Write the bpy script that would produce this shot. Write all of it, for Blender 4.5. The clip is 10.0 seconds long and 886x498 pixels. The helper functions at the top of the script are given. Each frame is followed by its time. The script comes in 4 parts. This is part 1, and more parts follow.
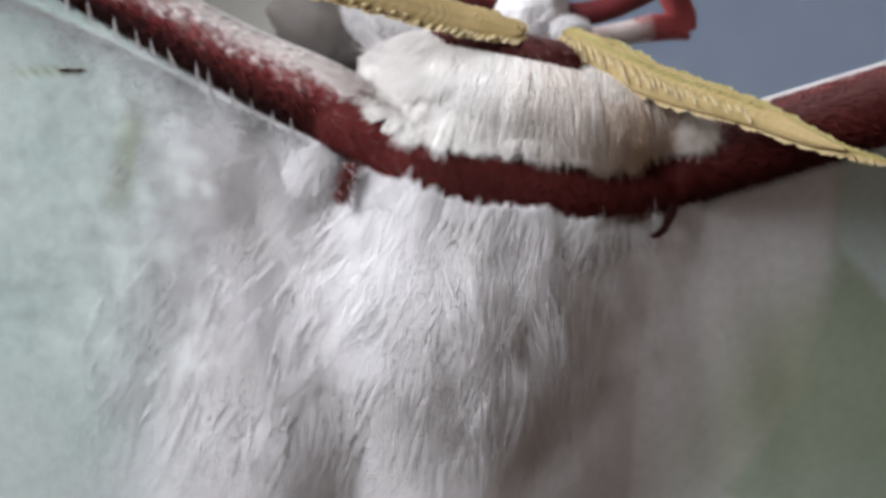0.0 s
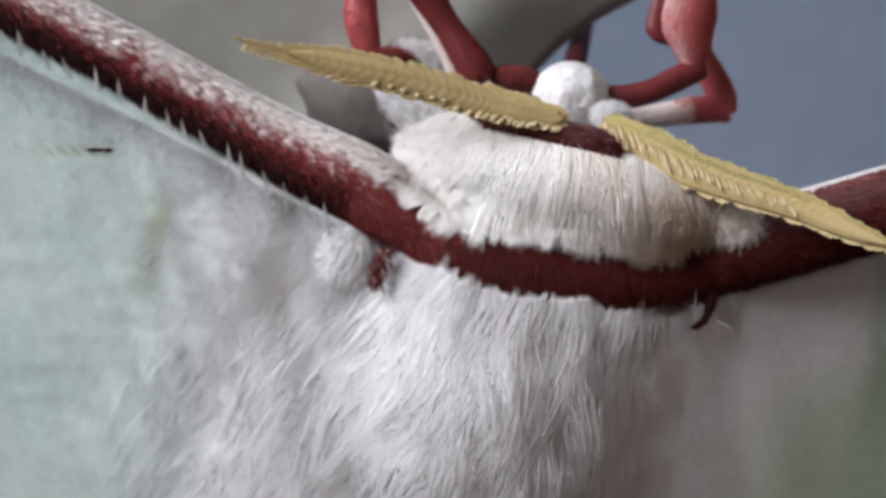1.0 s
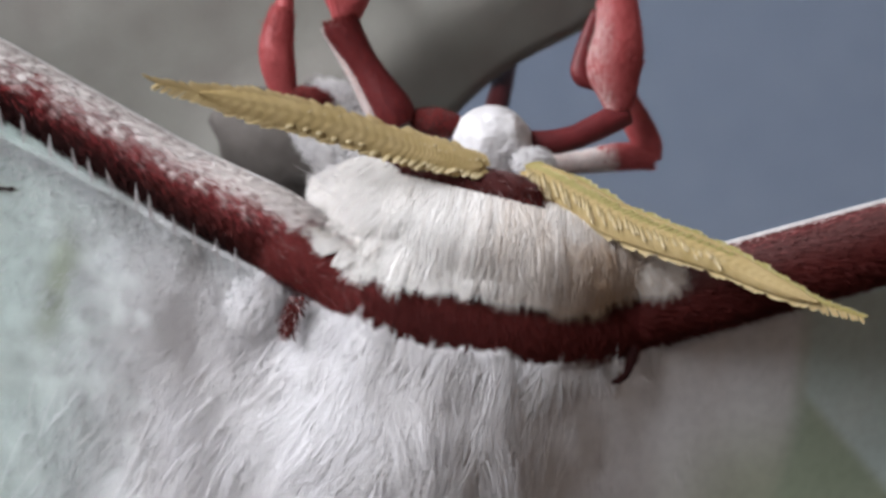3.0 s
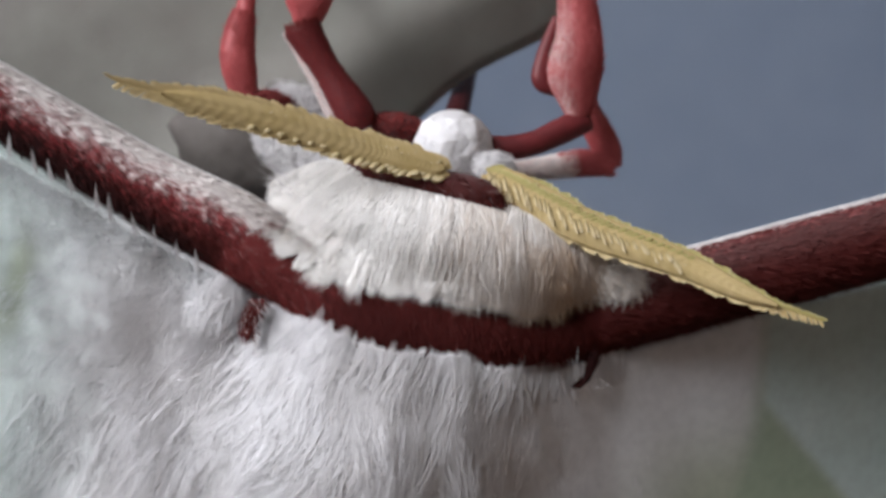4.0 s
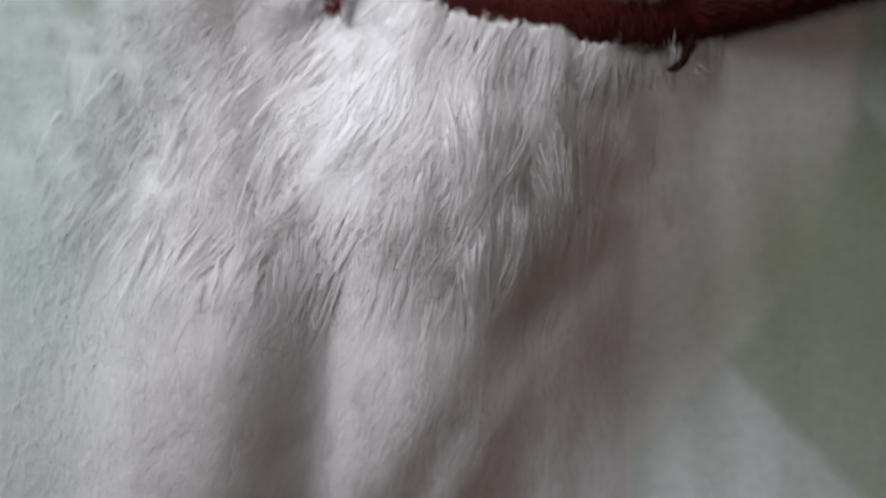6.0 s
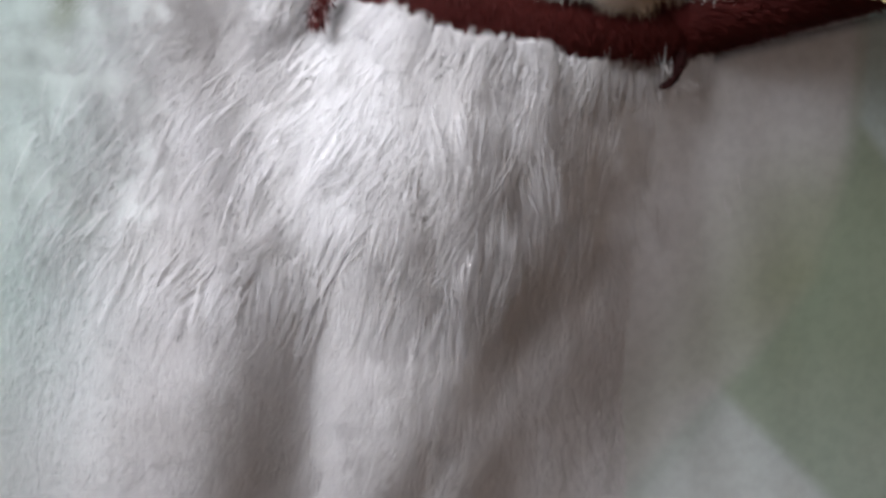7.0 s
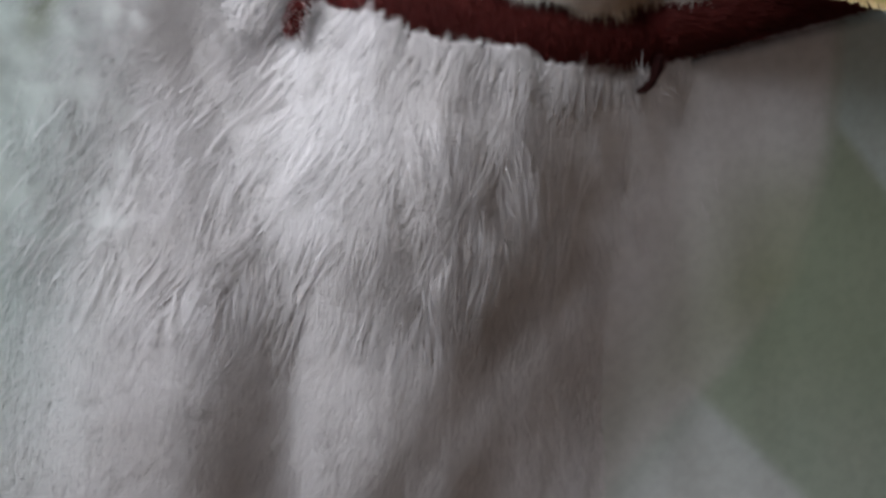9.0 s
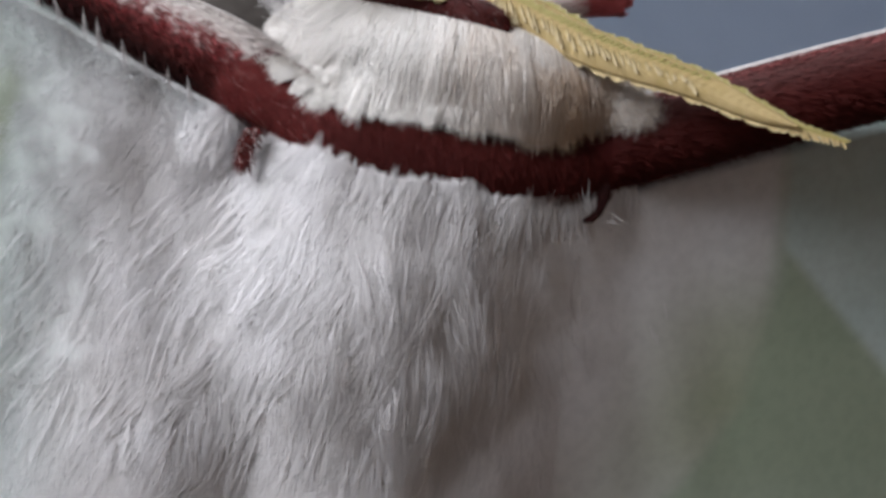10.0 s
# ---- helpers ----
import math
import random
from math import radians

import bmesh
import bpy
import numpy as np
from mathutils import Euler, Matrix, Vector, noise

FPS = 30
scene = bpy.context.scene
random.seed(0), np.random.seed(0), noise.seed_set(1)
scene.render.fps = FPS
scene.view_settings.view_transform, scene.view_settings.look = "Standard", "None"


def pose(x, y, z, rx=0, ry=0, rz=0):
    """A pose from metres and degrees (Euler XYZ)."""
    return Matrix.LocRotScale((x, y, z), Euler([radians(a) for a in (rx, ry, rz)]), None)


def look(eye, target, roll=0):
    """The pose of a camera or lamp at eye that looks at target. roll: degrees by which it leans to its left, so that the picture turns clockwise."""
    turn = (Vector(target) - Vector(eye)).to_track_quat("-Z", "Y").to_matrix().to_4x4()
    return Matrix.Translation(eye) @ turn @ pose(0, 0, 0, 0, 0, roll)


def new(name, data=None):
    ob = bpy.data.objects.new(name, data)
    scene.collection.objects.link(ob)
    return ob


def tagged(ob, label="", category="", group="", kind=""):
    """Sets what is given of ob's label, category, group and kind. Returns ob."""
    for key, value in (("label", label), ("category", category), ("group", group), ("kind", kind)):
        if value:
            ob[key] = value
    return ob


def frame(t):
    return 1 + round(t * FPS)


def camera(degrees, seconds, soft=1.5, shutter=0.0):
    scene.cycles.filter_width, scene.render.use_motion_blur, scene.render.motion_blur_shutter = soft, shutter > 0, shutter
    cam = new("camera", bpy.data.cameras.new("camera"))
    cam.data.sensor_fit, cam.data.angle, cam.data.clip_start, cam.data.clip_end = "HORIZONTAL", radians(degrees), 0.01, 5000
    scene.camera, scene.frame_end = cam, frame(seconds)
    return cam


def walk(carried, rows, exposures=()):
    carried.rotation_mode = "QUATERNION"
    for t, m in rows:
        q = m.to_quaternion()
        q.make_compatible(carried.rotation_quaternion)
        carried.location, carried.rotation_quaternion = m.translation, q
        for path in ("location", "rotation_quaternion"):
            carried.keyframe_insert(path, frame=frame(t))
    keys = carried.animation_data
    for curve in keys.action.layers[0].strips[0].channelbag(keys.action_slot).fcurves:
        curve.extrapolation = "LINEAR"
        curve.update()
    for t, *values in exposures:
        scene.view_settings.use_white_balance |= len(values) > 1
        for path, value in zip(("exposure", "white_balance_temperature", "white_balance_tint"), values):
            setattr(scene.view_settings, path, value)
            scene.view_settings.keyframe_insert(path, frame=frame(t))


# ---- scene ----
cam = camera(26, 10.0, soft=3.2)
cam.data.dof.use_dof = True
cam.data.dof.focus_distance = 0.0610
cam.data.dof.aperture_fstop = 70

PATH = [
    (0.0, 0.00222, -0.06590, -0.00425, 89.784, 1.645, 1.990),
    (0.2, 0.00237, -0.06591, -0.00350, 88.772, 1.438, 2.853),
    (0.3, 0.00245, -0.06591, -0.00313, 89.041, 1.334, 2.713),
    (0.5, 0.00260, -0.06592, -0.00238, 89.737, 1.127, 1.895),
    (0.7, 0.00178, -0.06533, -0.00188, 89.069, 1.011, 1.493),
    (0.8, 0.00137, -0.06503, -0.00162, 88.974, 0.953, 1.318),
    (1.0, 0.00055, -0.06444, -0.00112, 89.680, 0.837, 1.560),
    (1.2, -0.00015, -0.06356, -0.00112, 91.128, 0.699, 1.468),
    (1.3, -0.00051, -0.06312, -0.00113, 91.437, 0.630, 0.701),
    (1.5, -0.00121, -0.06224, -0.00113, 89.423, 0.492, 1.218),
    (1.7, -0.00055, -0.06260, -0.00035, 90.031, 0.377, 1.628),
    (1.8, -0.00023, -0.06278, 0.00003, 89.936, 0.320, 1.610),
    (2.0, 0.00043, -0.06314, 0.00081, 89.745, 0.205, 0.709),
    (2.2, 0.00026, -0.06304, 0.00049, 89.527, 0.123, 0.670),
    (2.3, 0.00017, -0.06299, 0.00032, 89.443, 0.082, 0.859),
    (2.5, 0.00000, -0.06289, 0.00000, 90.000, -0.000, -0.000),
    (2.7, 0.00086, -0.06259, 0.00022, 90.013, -0.046, -0.393),
    (3.8, -0.00009, -0.06224, -0.00133, 91.130, -0.317, -2.199),
    (4.0, 0.00030, -0.06230, -0.00124, 91.328, -0.328, -2.329),
    (4.2, -0.00001, -0.06215, -0.00195, 91.280, -0.393, -2.280),
    (4.3, -0.00016, -0.06207, -0.00231, 90.987, -0.425, -2.140),
    (4.5, -0.00047, -0.06192, -0.00302, 90.975, -0.490, -2.197),
    (4.7, -0.00087, -0.06165, -0.00422, 90.649, -0.606, -2.161),
    (4.8, -0.00107, -0.06151, -0.00482, 90.849, -0.663, -2.161),
    (5.0, -0.00147, -0.06124, -0.00602, 90.732, -0.779, -2.157),
    (5.2, -0.00158, -0.06096, -0.00651, 90.388, -0.811, -2.174),
    (5.3, -0.00163, -0.06083, -0.00675, 90.006, -0.827, -2.113),
    (5.5, -0.00174, -0.06055, -0.00724, 89.798, -0.859, -2.199),
    (5.7, -0.00166, -0.06037, -0.00841, 89.614, -0.928, -1.826),
    (6.8, -0.00090, -0.05865, -0.01226, 92.534, -0.594, -1.046),
    (7.0, -0.00085, -0.05836, -0.01263, 93.155, -0.495, -1.292),
    (7.1, -0.00075, -0.05824, -0.01248, 93.224, -0.504, -1.355),
    (7.2, -0.00066, -0.05812, -0.01233, 93.299, -0.513, -1.146),
    (7.3, -0.00056, -0.05799, -0.01217, 93.035, -0.521, -1.409),
    (7.5, -0.00037, -0.05775, -0.01187, 92.269, -0.539, -0.957),
    (7.7, -0.00038, -0.05783, -0.01199, 92.271, -0.500, -1.057),
    (7.8, -0.00038, -0.05787, -0.01206, 92.679, -0.480, -1.050),
    (8.0, -0.00039, -0.05795, -0.01218, 93.014, -0.441, -1.550),
    (8.2, -0.00053, -0.05777, -0.01226, 92.401, -0.408, -1.193),
    (8.3, -0.00059, -0.05769, -0.01229, 91.982, -0.391, -1.205),
    (8.5, -0.00073, -0.05751, -0.01237, 92.302, -0.358, -1.302),
    (8.7, -0.00081, -0.05776, -0.01225, 92.761, -0.241, -1.704),
    (8.8, -0.00084, -0.05788, -0.01219, 92.624, -0.182, -2.002),
    (9.0, -0.00092, -0.05813, -0.01207, 92.828, -0.065, -2.013),
    (9.1, -0.00076, -0.05823, -0.01169, 93.331, -0.052, -2.192),
    (9.2, -0.00060, -0.05833, -0.01132, 93.437, -0.038, -2.297),
    (9.3, -0.00044, -0.05842, -0.01094, 93.073, -0.025, -2.270),
    (9.5, -0.00012, -0.05862, -0.01019, 92.976, 0.002, -1.853),
    (9.7, 0.00028, -0.05885, -0.00959, 93.001, 0.067, -1.812),
    (9.8, 0.00047, -0.05896, -0.00929, 93.469, 0.099, -2.032),
    (10.0, 0.00087, -0.05919, -0.00869, 93.386, 0.164, -1.759),
]
EXPOSURE = [(0.0, 0.16), (0.5, 0.14), (2.5, 0.11), (4.0, 0.00), (4.5, -0.05), (5.0, 0.10), (5.5, -0.08), (6.8, 0.28), (7.0, 0.25), (7.5, -0.12), (8.0, -0.26), (8.5, -0.27), (9.0, -0.27), (9.5, -0.34), (10.0, -0.09)]
walk(cam, [(t, pose(x, y, z, rx, ry, rz)) for t, x, y, z, rx, ry, rz in PATH], EXPOSURE)

# ---- light: an overcast day through the windows of a small room ----
world = bpy.data.worlds.new("overcast_sky")
scene.world = world
world.use_nodes = True
wn = world.node_tree
sky = wn.nodes.new("ShaderNodeTexSky")
sky.sky_type = "NISHITA"
sky.sun_disc = False
sky.sun_elevation = radians(40)
sky.sun_rotation = radians(-110)
wn.links.new(sky.outputs[0], wn.nodes["Background"].inputs[0])
wn.nodes["Background"].inputs[1].default_value = 0.12

WINDOW_POWER = 28.5
area = bpy.data.lights.new("window_light", "AREA")
area.shape, area.size, area.size_y = "RECTANGLE", 0.98, 0.85
area.energy, area.color = WINDOW_POWER, (0.970, 0.976, 1.022)
lamp = new("window_light", area)
lamp.matrix_world = look((-0.88, -0.60, 0.74), (0.0, 0.0, 0.0))


# ---- materials ----
def nodes_of(name):
    m = bpy.data.materials.new(name)
    m.use_nodes = True
    nt = m.node_tree
    return m, nt, nt.nodes["Principled BSDF"]


def noise_node(nt, scale, detail=4.0, coord="Object"):
    tc = nt.nodes.new("ShaderNodeTexCoord")
    n = nt.nodes.new("ShaderNodeTexNoise")
    n.inputs["Scale"].default_value, n.inputs["Detail"].default_value = scale, detail
    nt.links.new(tc.outputs[coord], n.inputs["Vector"])
    return n


def ramp_node(nt, source, stops):
    r = nt.nodes.new("ShaderNodeValToRGB")
    e = r.color_ramp.elements
    while len(e) < len(stops):
        e.new(0.5)
    for k, (p, c) in enumerate(stops):
        e[k].position, e[k].color = p, (*c, 1)
    nt.links.new(source, r.inputs[0])
    return r


def mix_colour(nt, fac, a, b):
    m = nt.nodes.new("ShaderNodeMix")
    m.data_type = "RGBA"
    if isinstance(fac, float):
        m.inputs[0].default_value = fac
    else:
        nt.links.new(fac, m.inputs[0])
    for sock, v in ((m.inputs[6], a), (m.inputs[7], b)):
        if isinstance(v, tuple):
            sock.default_value = (*v, 1)
        else:
            nt.links.new(v, sock)
    return m.outputs[2]


def bump_on(nt, bsdf, height, strength, distance):
    b = nt.nodes.new("ShaderNodeBump")
    b.inputs["Strength"].default_value, b.inputs["Distance"].default_value = strength, distance
    nt.links.new(height, b.inputs["Height"])
    nt.links.new(b.outputs[0], bsdf.inputs["Normal"])


def surface(name, stops, scale, rough=0.7, bump=0.3, dist=0.0001, fine=4.0, translucent=0.0, sheen=0.0):
    """A mottled surface: one broad and one fine noise through a colour ramp."""
    m, nt, bs = nodes_of(name)
    broad, grain = noise_node(nt, scale), noise_node(nt, scale * fine, 6.0)
    add = nt.nodes.new("ShaderNodeMath")
    add.operation = "MULTIPLY_ADD"
    nt.links.new(grain.outputs[0], add.inputs[0])
    add.inputs[1].default_value = 0.5
    half = nt.nodes.new("ShaderNodeMath")
    half.operation = "MULTIPLY"
    half.inputs[1].default_value = 0.5
    nt.links.new(broad.outputs[0], half.inputs[0])
    nt.links.new(half.outputs[0], add.inputs[2])
    r = ramp_node(nt, add.outputs[0], stops)
    nt.links.new(r.outputs[0], bs.inputs["Base Color"])
    bs.inputs["Roughness"].default_value = rough
    bs.inputs["Sheen Weight"].default_value = sheen
    bs.inputs["Specular IOR Level"].default_value = 0.3
    bump_on(nt, bs, grain.outputs[0], bump, dist)
    if translucent:
        see_through(nt, bs, r.outputs[0], translucent)
    return m


def see_through(nt, bs, colour, amount):
    tl = nt.nodes.new("ShaderNodeBsdfTranslucent")
    nt.links.new(colour, tl.inputs[0])
    mx = nt.nodes.new("ShaderNodeMixShader")
    mx.inputs[0].default_value = amount
    nt.links.new(bs.outputs[0], mx.inputs[1])
    nt.links.new(tl.outputs[0], mx.inputs[2])
    nt.links.new(mx.outputs[0], nt.nodes["Material Output"].inputs[0])


def hair_material(name, light, dark, second=None, translucent=0.3, scale=260.0, rough=0.55):
    """Hair and scales: each strand its own tone, with a broad drift; 'tint' on the mesh mixes in a second colour."""
    m, nt, bs = nodes_of(name)
    geo = nt.nodes.new("ShaderNodeNewGeometry")
    tone = mix_colour(nt, geo.outputs["Random Per Island"], dark, light)
    drift = noise_node(nt, scale, 3.0)
    r = ramp_node(nt, drift.outputs[0], [(0.35, (0.88, 0.87, 0.86)), (0.65, (1, 1, 1))])
    mul = nt.nodes.new("ShaderNodeMix")
    mul.data_type, mul.blend_type = "RGBA", "MULTIPLY"
    mul.inputs[0].default_value = 1.0
    nt.links.new(tone, mul.inputs[6])
    nt.links.new(r.outputs[0], mul.inputs[7])
    colour = mul.outputs[2]
    if second:
        at = nt.nodes.new("ShaderNodeAttribute")
        at.attribute_name = "tint"
        colour = mix_colour(nt, at.outputs["Fac"], colour, second)
    nt.links.new(colour, bs.inputs["Base Color"])
    bs.inputs["Roughness"].default_value = rough
    bs.inputs["Specular IOR Level"].default_value = 0.14
    if translucent:
        see_through(nt, bs, colour, translucent)
    return m


def wing_material(name):
    """Pale mint scales, whiter where 'tint' is 0, olive where 'olive' is 1."""
    m, nt, bs = nodes_of(name)
    n1, n2 = noise_node(nt, 240.0), noise_node(nt, 2600.0, 5.0)
    r = ramp_node(nt, n1.outputs[0], [(0.3, (0.535, 0.665, 0.635)), (0.7, (0.67, 0.77, 0.745))])
    at = nt.nodes.new("ShaderNodeAttribute")
    at.attribute_name = "tint"
    c = mix_colour(nt, at.outputs["Fac"], (0.825, 0.825, 0.84), r.outputs[0])
    # olive streak of the near wing; on the far wing it also carries painted shade
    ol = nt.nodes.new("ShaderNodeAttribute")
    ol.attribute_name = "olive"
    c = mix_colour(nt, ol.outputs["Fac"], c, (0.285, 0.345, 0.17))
    g = ramp_node(nt, n2.outputs[0], [(0.35, (0.92, 0.92, 0.92)), (0.6, (1, 1, 1))])
    mul = nt.nodes.new("ShaderNodeMix")
    mul.data_type, mul.blend_type = "RGBA", "MULTIPLY"
    mul.inputs[0].default_value = 1.0
    nt.links.new(c, mul.inputs[6])
    nt.links.new(g.outputs[0], mul.inputs[7])
    nt.links.new(mul.outputs[2], bs.inputs["Base Color"])
    bs.inputs["Roughness"].default_value = 0.6
    bs.inputs["Specular IOR Level"].default_value = 0.2
    bump_on(nt, bs, n2.outputs[0], 0.4, 0.00005)
    see_through(nt, bs, mul.outputs[2], 0.16)
    return m


WHITE_HAIR = hair_material("white_hair", (0.895, 0.888, 0.905), (0.825, 0.818, 0.838), (0.74, 0.82, 0.825), translucent=0.12)
CREAM_HAIR = hair_material("cream_hair", (0.965, 0.955, 0.94), (0.88, 0.865, 0.845), (0.60, 0.45, 0.32), 0.1)
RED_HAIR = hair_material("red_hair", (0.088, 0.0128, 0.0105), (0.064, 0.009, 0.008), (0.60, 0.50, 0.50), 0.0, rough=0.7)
# hair of the dark hook; also paints the shade under the costa
DARK_HAIR_AND_SHADE = hair_material("dark_scales", (0.040, 0.0085, 0.008), (0.020, 0.006, 0.006), (0.60, 0.50, 0.50), 0.0, rough=0.8)
RUST_HAIR = hair_material("rust_hair", (0.20, 0.032, 0.031), (0.155, 0.024, 0.023), (0.62, 0.45, 0.44), 0.0, rough=0.7)
SCALE_HAIR = hair_material("frosted_scales", (0.92, 0.89, 0.87), (0.80, 0.74, 0.73), (0.225, 0.026, 0.029), 0.0, rough=0.65)
SCALE_COAT = hair_material("scale_coat", (0.70, 0.66, 0.65), (0.62, 0.58, 0.57), (0.07, 0.010, 0.0095), 0.0, 900.0, 0.8)
PINK_HAIR = hair_material("rose_hair", (0.50, 0.115, 0.118), (0.38, 0.07, 0.073), (0.85, 0.76, 0.73), 0.1)
SCALE_SKIN = surface("white_scale_rim", [(0.3, (0.50, 0.48, 0.48)), (0.7, (0.66, 0.65, 0.65))], 900.0, 0.7, 0.6, 0.00004)
SKIN = surface("pale_skin", [(0.3, (0.55, 0.53, 0.52)), (0.7, (0.72, 0.71, 0.70))], 300.0)
RED_SKIN = surface("maroon_velvet", [(0.3, (0.05, 0.007, 0.007)), (0.7, (0.09, 0.013, 0.012))], 500.0, 0.8, 0.5, 0.00006, 6.0, sheen=0.3)
ROSE_SKIN = surface("rose_chitin", [(0.3, (0.34, 0.058, 0.062)), (0.7, (0.48, 0.11, 0.113))], 420.0, 0.42, 0.35, 0.00006, 6.0)
CRIMSON = surface("crimson_chitin", [(0.3, (0.09, 0.011, 0.013)), (0.7, (0.155, 0.022, 0.024))], 420.0, 0.5, 0.3, 0.00005, 6.0)
MAROON = surface("maroon_chitin", [(0.3, (0.045, 0.008, 0.009)), (0.7, (0.075, 0.014, 0.016))], 420.0, 0.55, 0.3, 0.00005, 6.0)
DARK_SKIN = surface("dark_joint", [(0.3, (0.012, 0.006, 0.006)), (0.7, (0.045, 0.014, 0.014))], 500.0, 0.7)


def horn_material(name, stops, along):
    """Antenna horn: mottled, each barb of its own tone, shaded along the barb from the midrib to the tip."""
    m = surface(name, stops, 500.0, 0.5, 0.3, 0.00003, 5.0, 0.2)
    nt = m.node_tree
    bs = nt.nodes["Principled BSDF"]
    colour = bs.inputs["Base Color"].links[0].from_socket
    info = nt.nodes.new("ShaderNodeObjectInfo")
    place = nt.nodes.new("ShaderNodeTexCoord")
    split = nt.nodes.new("ShaderNodeSeparateXYZ")
    nt.links.new(place.outputs["Object"], split.inputs[0])
    for ramp in (ramp_node(nt, split.outputs[0], along), ramp_node(nt, info.outputs["Random"], [(0.0, (0.90, 0.89, 0.86)), (1.0, (1, 1, 1))])):
        mul = nt.nodes.new("ShaderNodeMix")
        mul.data_type, mul.blend_type = "RGBA", "MULTIPLY"
        mul.inputs[0].default_value = 1.0
        nt.links.new(colour, mul.inputs[6])
        nt.links.new(ramp.outputs[0], mul.inputs[7])
        colour = mul.outputs[2]
    nt.links.new(colour, bs.inputs["Base Color"])
    return m


HORN = horn_material("antenna_horn", [(0.3, (0.60, 0.46, 0.21)), (0.7, (0.77, 0.62, 0.35))], [(0.0, (0.92, 0.90, 0.85)), (0.3, (0.97, 0.97, 0.95)), (0.75, (1.0, 1.0, 1.0)), (1.0, (1.25, 1.32, 1.5))])
OLIVE_HORN = horn_material("olive_horn", [(0.3, (0.45, 0.38, 0.15)), (0.7, (0.60, 0.51, 0.24))], [(0.0, (0.95, 0.92, 0.85)), (0.6, (0.95, 0.97, 0.85)), (0.88, (1.0, 1.05, 0.95)), (1.0, (1.4, 1.5, 2.0))])
PALE_HORN = horn_material("pale_horn", [(0.3, (0.64, 0.52, 0.28)), (0.7, (0.76, 0.64, 0.40))], [(0.0, (0.6, 0.55, 0.4)), (0.5, (1.0, 1.0, 1.0)), (1.0, (1.1, 1.15, 1.3))])
WING = wing_material("mint_wing")
LEAF = surface("grey_green_leaf", [(0.3, (0.205, 0.188, 0.172)), (0.7, (0.275, 0.278, 0.245))], 70.0, 0.6, 0.4, 0.0002, 8.0, 0.15)
# darker copy of the leaf, with shade put into its colour
SHADED_LEAF = surface("withered_leaf", [(0.3, (0.088, 0.077, 0.070)), (0.7, (0.135, 0.120, 0.110))], 150.0, 0.7, 0.4, 0.0002, 8.0)
PAINT = surface("blue_grey_paint", [(0.3, (0.195, 0.246, 0.335)), (0.7, (0.25, 0.306, 0.395))], 6.0, 0.85, 0.2, 0.001, 10.0)
PLASTER = surface("warm_plaster", [(0.3, (0.27, 0.20, 0.15)), (0.7, (0.33, 0.245, 0.185))], 5.0, 0.9, 0.2, 0.001, 12.0)
CEILING = surface("white_ceiling_paint", [(0.3, (0.72, 0.71, 0.69)), (0.7, (0.80, 0.79, 0.77))], 5.0, 0.9, 0.2, 0.001, 12.0)
BOARDS = surface("brown_floor", [(0.3, (0.16, 0.10, 0.06)), (0.7, (0.28, 0.19, 0.12))], 4.0, 0.6, 0.2, 0.001, 8.0)
GLOSS = surface("white_gloss_paint", [(0.3, (0.74, 0.74, 0.72)), (0.7, (0.82, 0.82, 0.80))], 8.0, 0.35, 0.1, 0.0005)
PALE_PLASTER = surface("pale_plaster", [(0.3, (0.42, 0.395, 0.375)), (0.7, (0.48, 0.45, 0.43))], 5.0, 0.9, 0.2, 0.001, 12.0)
GLASS = bpy.data.materials.new("window_glass")
GLASS.use_nodes = True
GLASS.node_tree.nodes["Principled BSDF"].inputs["Transmission Weight"].default_value = 1.0
GLASS.node_tree.nodes["Principled BSDF"].inputs["Roughness"].default_value = 0.0

MM = 0.001
rng = np.random.default_rng(7)


# ---- mesh helpers ----
def mesh_object(name, verts, faces, material, parent=None, label="", smooth=True, attributes=None):
    """verts in millimetres."""
    me = bpy.data.meshes.new(name)
    me.from_pydata((np.asarray(verts, float) * MM).tolist(), [], faces if isinstance(faces, list) else faces.tolist())
    me.polygons.foreach_set("use_smooth", [smooth] * len(me.polygons))
    for key, values in (attributes or {}).items():
        a = me.attributes.new(key, "FLOAT", "POINT")
        a.data.foreach_set("value", np.asarray(values, np.float32))
    me.materials.append(material)
    ob = new(name, me)
    if parent:
        ob.parent = parent
    if label:
        tagged(ob, label)
    return ob


def box(name, lo, hi, material, parent=None, label="", kind=""):
    """A box in metres with lightly bevelled edges."""
    bm = bmesh.new()
    bmesh.ops.create_cube(bm, size=1)
    for v in bm.verts:
        v.co = Vector([lo[k] + (hi[k] - lo[k]) * (v.co[k] + 0.5) for k in range(3)])
    bmesh.ops.bevel(bm, geom=bm.edges[:], offset=0.003, segments=1, affect="EDGES")
    me = bpy.data.meshes.new(name)
    bm.to_mesh(me)
    bm.free()
    me.materials.append(material)
    ob = new(name, me)
    if parent:
        ob.parent = parent
    return tagged(ob, label, kind=kind)


def smooth_path(points, n):
    """Catmull-Rom through the rows of points, n samples."""
    p = np.asarray(points, float)
    p = np.vstack([2 * p[0] - p[1], p, 2 * p[-1] - p[-2]])
    u = np.linspace(0, len(p) - 3 - 1e-9, n)
    k, f = u.astype(int), (u % 1)[:, None]
    a, b, c, d = p[k], p[k + 1], p[k + 2], p[k + 3]
    return 0.5 * (2 * b + (c - a) * f + (2 * a - 5 * b + 4 * c - d) * f ** 2 + (3 * b - a - 3 * c + d) * f ** 3)


def unit(v):
    return v / np.maximum(np.linalg.norm(v, axis=-1, keepdims=True), 1e-12)


